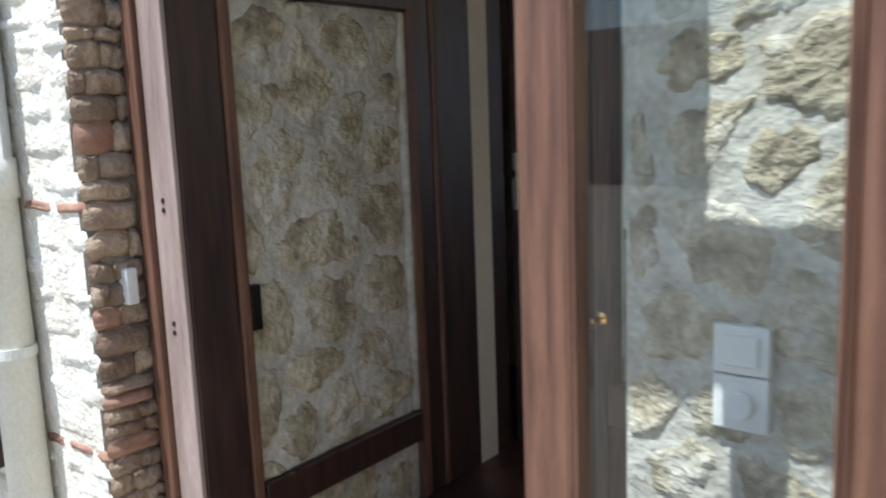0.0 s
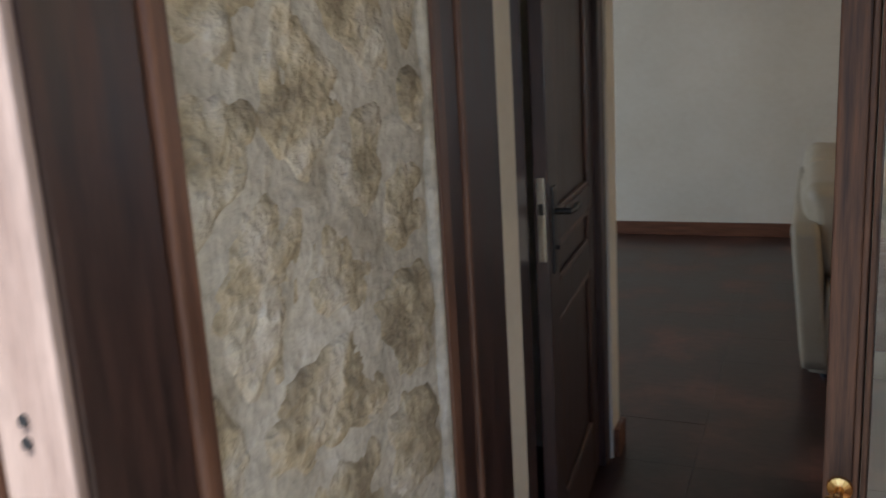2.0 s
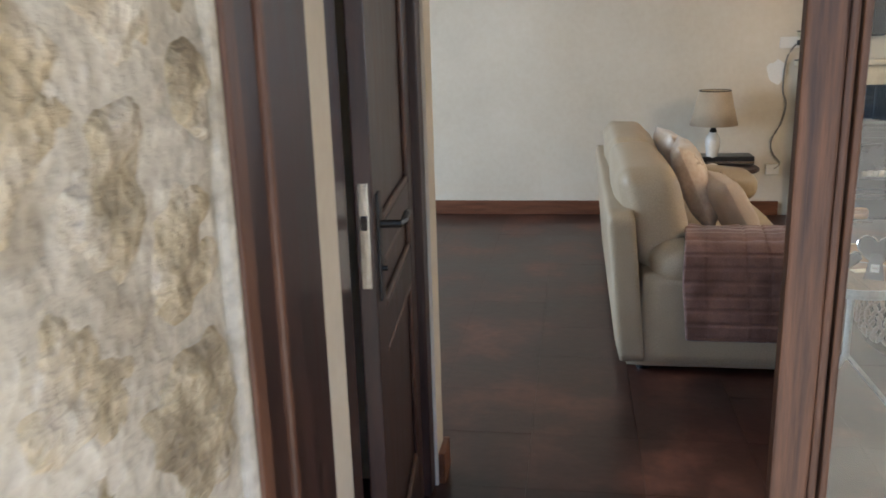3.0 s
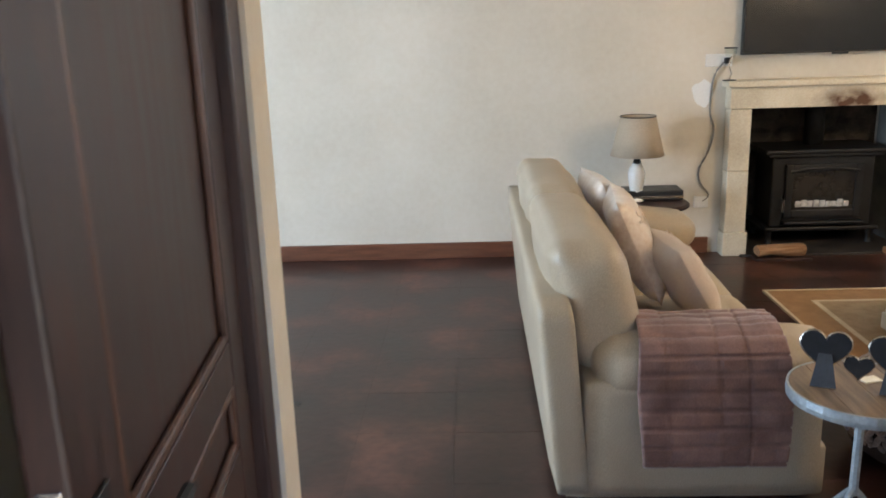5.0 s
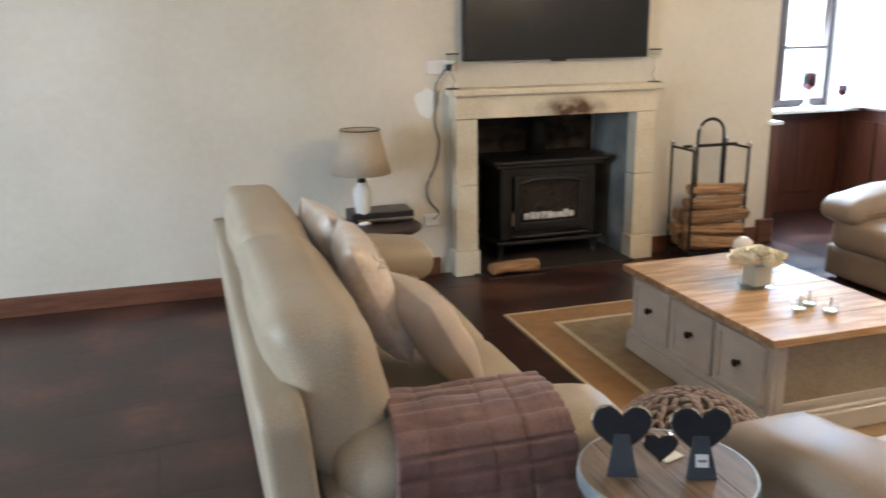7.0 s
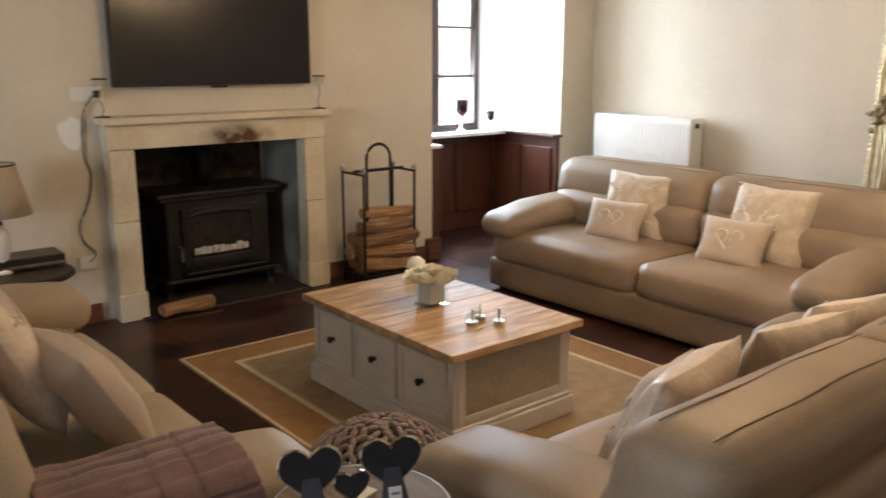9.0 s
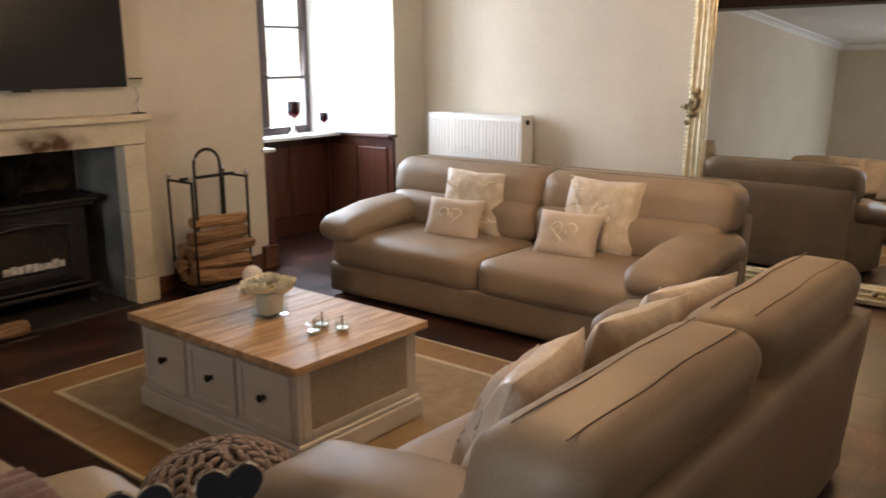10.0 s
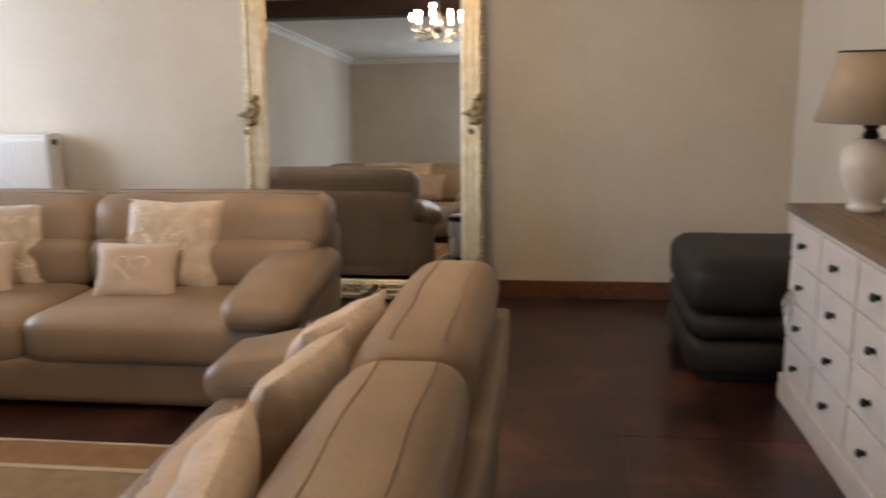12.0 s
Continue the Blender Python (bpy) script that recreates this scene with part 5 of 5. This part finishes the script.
for q, (r, z) in enumerate(pr):
    nn = max(5, int(2 * math.pi * r / 0.034))
    for k in range(nn):
        a = 2 * math.pi * (k + 0.5 * (q % 2)) / nn
        rr = r + 0.012
        bmesh.ops.create_uvsphere(bm, u_segments=6, v_segments=4, radius=1, matrix=Matrix.Translation((rr * math.cos(a), rr * math.sin(a), z)) @ pose(0, 0, 0, 0, 0, math.degrees(a)) @ pose(0, 0, 0, 0, -math.degrees(math.atan2(z - 0.2, r)) * 0.9, 0) @ pose(0, 0, 0, 35 if k % 2 else -35) @ Matrix.Diagonal((0.010, 0.0115, 0.024, 1)))
tagged(part("knit_stitches", bm, KNIT, kp, smooth=True), kind="stuff")

# round side table with heart frames
rt = empty("round_table", pose(0.13, 4.42, 0), "round weathered plank table with a zinc rim and tripod leg", "side table")
for k in range(4):
    bm = bmesh.new()
    R = 0.205
    x0, x1 = -R + k * R / 2 + 0.0012, -R + (k + 1) * R / 2 - 0.0012
    top = []
    for q in range(9):
        x = x0 + (x1 - x0) * q / 8
        top.append((x, math.sqrt(max(R * R - x * x, 1e-6))))
    o = top + [(x, -y) for x, y in reversed(top)]
    f = bm.faces.new([bm.verts.new((x, y, 0.53)) for x, y in o])
    ex = bmesh.ops.extrude_face_region(bm, geom=[f])
    bmesh.ops.translate(bm, vec=(0, 0, 0.02), verts=[v for v in ex["geom"] if isinstance(v, bmesh.types.BMVert)])
    bmesh.ops.recalc_face_normals(bm, faces=bm.faces[:])
    part("plank", bm, TABLEW, rt)
part("rim", lathe([(0.206, 0.515), (0.212, 0.515), (0.214, 0.53), (0.212, 0.551), (0.206, 0.551)], 48, hollow=True), ZINC, rt)
part("pole", tube([(0, 0, 0.2), (0, 0, 0.53)], 0.014), ZINC, rt)
for a in (215, 335, 95):
    c, s = math.cos(radians(a)), math.sin(radians(a))
    part("leg", tube([(0, 0, 0.22), (0.02 * c, 0.02 * s, 0.2), (0.20 * c, 0.20 * s, 0.008)], 0.011), ZINC, rt)
hf = empty("heart_photo_frame", pose(0.11, 4.42, 0.551, 0, 0, -22), "row of three black velvet-backed heart photo frames with silver rims", "photo frame")
for x, zc, w in ((-0.092, 0.108, 0.135), (0.0, 0.062, 0.075), (0.092, 0.108, 0.135)):
    h = heart(w)
    part("heart_back", prism(h, 0.010, bev=0.0005), VELVET, hf, m=pose(x, 0.0, zc, -8))
    part("silver_rim", tube([(a * 1.03, 0.008, b * 1.03) for a, b in h], 0.0045, 6, closed=True), CHROME, hf, m=pose(x, 0.0, zc, -8))
    if w > 0.1:
        part("easel_leg", prism([(-0.018, 0.10), (0.018, 0.10), (0.036, 0.0), (-0.036, 0.0)], 0.005), BOARD, hf, m=pose(x, -0.035, 0.0, -18))
tg = part("price_label", box(0.077, -0.0405, 0.018, 0.107, -0.0385, 0.048), PLASTIC, hf, "small white price sticker", m=pose(0, 0.0, 0, -18))
part("label_bars", box(0.082, -0.042, 0.03, 0.102, -0.0405, 0.036), CABLE, hf, m=pose(0, 0.0, 0, -18))
tagged(part("note_card", box(-0.03, -0.02, 0, 0.03, 0.02, 0.004, 0.001), ROSE, None, m=pose(0.17, 4.47, 0.551, 0, 0, 15)), "small pale yellow card on the round table", "card")

# dark round table between the sofas
dt = empty("low_table", pose(2.86, 4.30, 0), "dark brown round low table behind the sofas", "side table")
part("tabletop", lathe([(0.24, 0.40), (0.26, 0.41), (0.26, 0.43), (0.25, 0.44)], 32), WOODD, dt)
part("column", lathe([(0.15, 0), (0.14, 0.03), (0.04, 0.05), (0.035, 0.40)], 18), WOODD, dt)
tagged(part("magazine", box(-0.07, -0.1, 0, 0.07, 0.1, 0.008, 0.001), PLASTIC, None, m=pose(2.74, 4.42, 0.44, 0, 0, 30)), "white folded paper on the low table", "paper")

# dark leather footstool
fs = empty("footstool", pose(3.92, 2.54, 0), "black-brown leather footstool with stacked padded tiers", "footstool")
for k, (z0, z1, r) in enumerate(((0.03, 0.22, 0.06), (0.20, 0.34, 0.06), (0.32, 0.57, 0.08))):
    part("padded_tier", soft(-0.42 + 0.01 * (k == 1), -0.40, z0, 0.42, 0.36, z1, r, 8, (0.02, 0.01, 0.02 if k == 2 else 0), 0.008, k), LEATHD, fs, smooth=True)
part("foot", box(-0.35, -0.3, 0, 0.35, 0.3, 0.04), BLACKP, fs)

# chest of drawers
ch = empty("chest_of_drawers", pose(2.10, 2.13, 0), "white painted chest of drawers with a grey-brown oak top", "chest of drawers")
CW, CD, CHH = 1.28, 0.42, 0.87
part("carcass", box(0.02, 0.0, 0.10, CW - 0.02, CD - 0.03, CHH - 0.03, 0.004), WHITEP, ch)
part("plinth", box(0.0, 0.0, 0, CW, CD - 0.01, 0.12, 0.008), WHITEP, ch)
for k in range(3):
    part("plank", box(-0.02, CD * k / 3 + 0.0005, CHH - 0.03, CW + 0.02, CD * (k + 1) / 3 - 0.0005, CHH, 0.003), GREYW, ch)
for r in range(4):
    for c in range(3):
        x0, x1 = 0.05 + c * (CW - 0.1) / 3 + 0.008, 0.05 + (c + 1) * (CW - 0.1) / 3 - 0.008
        z0, z1 = 0.14 + r * 0.172, 0.14 + (r + 1) * 0.172 - 0.014
        dr = part("drawer", box(x0, CD - 0.032, z0, x1, CD - 0.015, z1, 0.004), WHITEP, ch)
        for xx in ((x0 + x1) / 2,):
            part("knob", lathe([(0.012, 0), (0.007, 0.008), (0.015, 0.016), (0.016, 0.024), (0.006, 0.030)], 8), STEEL, dr, m=pose(xx, CD - 0.015, (z0 + z1) / 2, -90))
hg = empty("hanging_ornament", pose(3.24, 2.545, 0.50), "silver wire heart ornament hanging on a drawer knob", "ornament")
for k in range(4):
    hh = heart(0.07 + 0.025 * k)
    part("wire", tube([(a, 0.004 * k, b - 0.02 * k) for a, b in hh], 0.0025, 5, closed=True), CHROME, hg)
table_lamp(pose(3.20, 2.30, CHH), 1.2, [(0.065, 0), (0.07, 0.02), (0.055, 0.028), (0.075, 0.06), (0.105, 0.13), (0.115, 0.19), (0.10, 0.25), (0.06, 0.275), (0.05, 0.285)], (0.21, 0.14, 0.27), "table lamp with round white ceramic base on the chest")

# chandelier
cl = empty("chandelier", pose(2.2, 4.78, 2.65), "glass chandelier with lit candle bulbs and crystal drops", "chandelier")
part("rod", tube([(0, 0, H - 2.65), (0, 0, -0.35)], 0.008), CHROME, cl)
part("hub", lathe([(0.02, -0.55), (0.06, -0.5), (0.03, -0.42), (0.02, -0.35)], 16), CHROME, cl, smooth=True)
for k in range(9):
    a = k * 2 * math.pi / 9
    c, s = math.cos(a), math.sin(a)
    part("arm", tube([(0.03 * c, 0.03 * s, -0.46), (0.12 * c, 0.12 * s, -0.55), (0.22 * c, 0.22 * s, -0.52), (0.24 * c, 0.24 * s, -0.45)], 0.007), CHROME, cl)
    part("bulb", lathe([(0.008, 0), (0.016, 0.02), (0.017, 0.04), (0.004, 0.075)], 12), BULB, cl, "lit candle bulb", True, m=pose(0.24 * c, 0.24 * s, -0.43))
    for q in range(5):
        part("crystal_drop", lathe([(0.001, 0), (0.010, 0.012), (0.001, 0.035)], 6), CHROME, cl, m=pose((0.05 + 0.045 * q) * c, (0.05 + 0.045 * q) * s, -0.60 - 0.01 * (q % 2)))
for _k in range(3):
    _a = _k * 2 * math.pi / 3
    lamp("chandelier_light", "POINT", pose(2.2 + 0.24 * math.cos(_a), 4.78 + 0.24 * math.sin(_a), 2.32), 5, (1.0, 0.68, 0.38), 0.02)



# ---- outside the windows ----
def bush(m, r, seed, label):
    t = empty("tree", m, label, "tree")
    rnd = random.Random(seed)
    part("trunk", tube([(0, 0, 0), (0.1, 0, 0.8 * r), (0, 0.1, 1.7 * r)], 0.12, 8), BARK, t)
    bm = bmesh.new()
    for k in range(1500):
        d = Vector((rnd.gauss(0, 1), rnd.gauss(0, 1), rnd.gauss(0, 1))).normalized() * r * rnd.uniform(0.35, 1.0) ** 0.5
        p = d * (1 + 0.35 * noise.noise(d * 1.2 + Vector((seed, 0, 0)))) + Vector((0, 0, 1.7 * r))
        s = rnd.uniform(0.08, 0.18)
        q = Euler((rnd.uniform(0, 6), rnd.uniform(0, 6), rnd.uniform(0, 6))).to_matrix()
        vs = [bm.verts.new(p + q @ Vector(c) * s) for c in ((-0.5, 0, 0), (0, -0.35, 0.05), (0.6, 0, 0), (0, 0.35, 0.05))]
        bm.faces.new(vs)
    tagged(part("crown", bm, LEAFM, t), kind="stuff")


bush(pose(6.5, 16.5, -0.06), 1.7, 1, "leafy green garden tree outside the window")
bush(pose(9.6, 19.5, -0.06), 2.2, 2, "leafy green garden tree outside the window")
bush(pose(-12, 6, -0.06), 2.2, 3, "leafy green garden tree outside the window")

# ---- stones and floor tiles ----
rubble_face(wall_reveal, 1.395, 2.10, 0.34, 1.73, lambda u, z, d: (-1.42 + d, u, z), STONE, 11)
rubble_face(wall_reveal, 1.395, 2.10, 0.0, 0.23, lambda u, z, d: (-1.42 + d, u, z), STONE, 12)
rubble_face(wall_pier, -0.44, 0.30, 0.0, 2.1, lambda u, z, d: (u, 1.82 - d, z), STONE, 14)
stone_face(wall_reveal, 0.0, 0.155, 0.0, 2.2, lambda u, z, d: (-1.600 + 0.012 * u / 0.155 + d, 1.045 + u, z), STONEB, 13, (0.035, 0.085), (0.10, 0.22), 0.016, -0.004, 1.0, 6)
for _z0, _z1, _m, _sd in ((0.0, 0.47, STONESUN, 31), (0.47, 0.515, BRICK, 32), (0.515, 1.155, STONESUN, 33), (1.155, 1.20, BRICK, 34), (1.20, 2.2, STONESUN, 35)):
    stone_face(wall_reveal, -2.9, -1.595, _z0, _z1, lambda u, z, d: (u, 1.05 - d, z), _m, _sd, (0.05, 0.12) if _m is STONESUN else (0.045, 0.046), (0.12, 0.32), 0.005, 0.02 if _m is STONESUN else 0.008, 0.9, 5)
TS = 0.40
tile_mesh = {}
rest = bmesh.new()
rnd = random.Random(2)
for i in range(27):
    for j in range(19):
        x, y = -5.5 + i * TS, 1.25 + j * TS
        x1, y1 = min(x + TS, 5.0) - 0.0005, min(y + TS, 8.82) - 0.0005
        if x1 - x < 0.05 or y1 - y < 0.05:
            continue
        if -1.7 < x < 3.4 and 1.9 < y < 7.9 and x1 - x > TS - 0.01 and y1 - y > TS - 0.01:
            if "tile" not in tile_mesh:
                first = part("tile", box(0.0005, 0.0005, -0.006, TS - 0.0005, TS - 0.0005, 0.0), FLOORM, floor_base)
                first.location = (x, y, 0)
                tile_mesh["tile"] = first.data
            else:
                ob = new("tile", tile_mesh["tile"])
                ob.parent = floor_base
                ob.location = (x, y, rnd.uniform(-0.0006, 0.0004))
                ob.rotation_euler = (0, 0, 0)
        else:
            vs = [rest.verts.new(c) for c in ((x + 0.0005, y + 0.0005, -0.0005), (x1, y + 0.0005, -0.0005), (x1, y1, -0.0005), (x + 0.0005, y1, -0.0005))]
            rest.faces.new(vs)
tagged(part("tiles", rest, FLOORM, floor_base), kind="stuff")
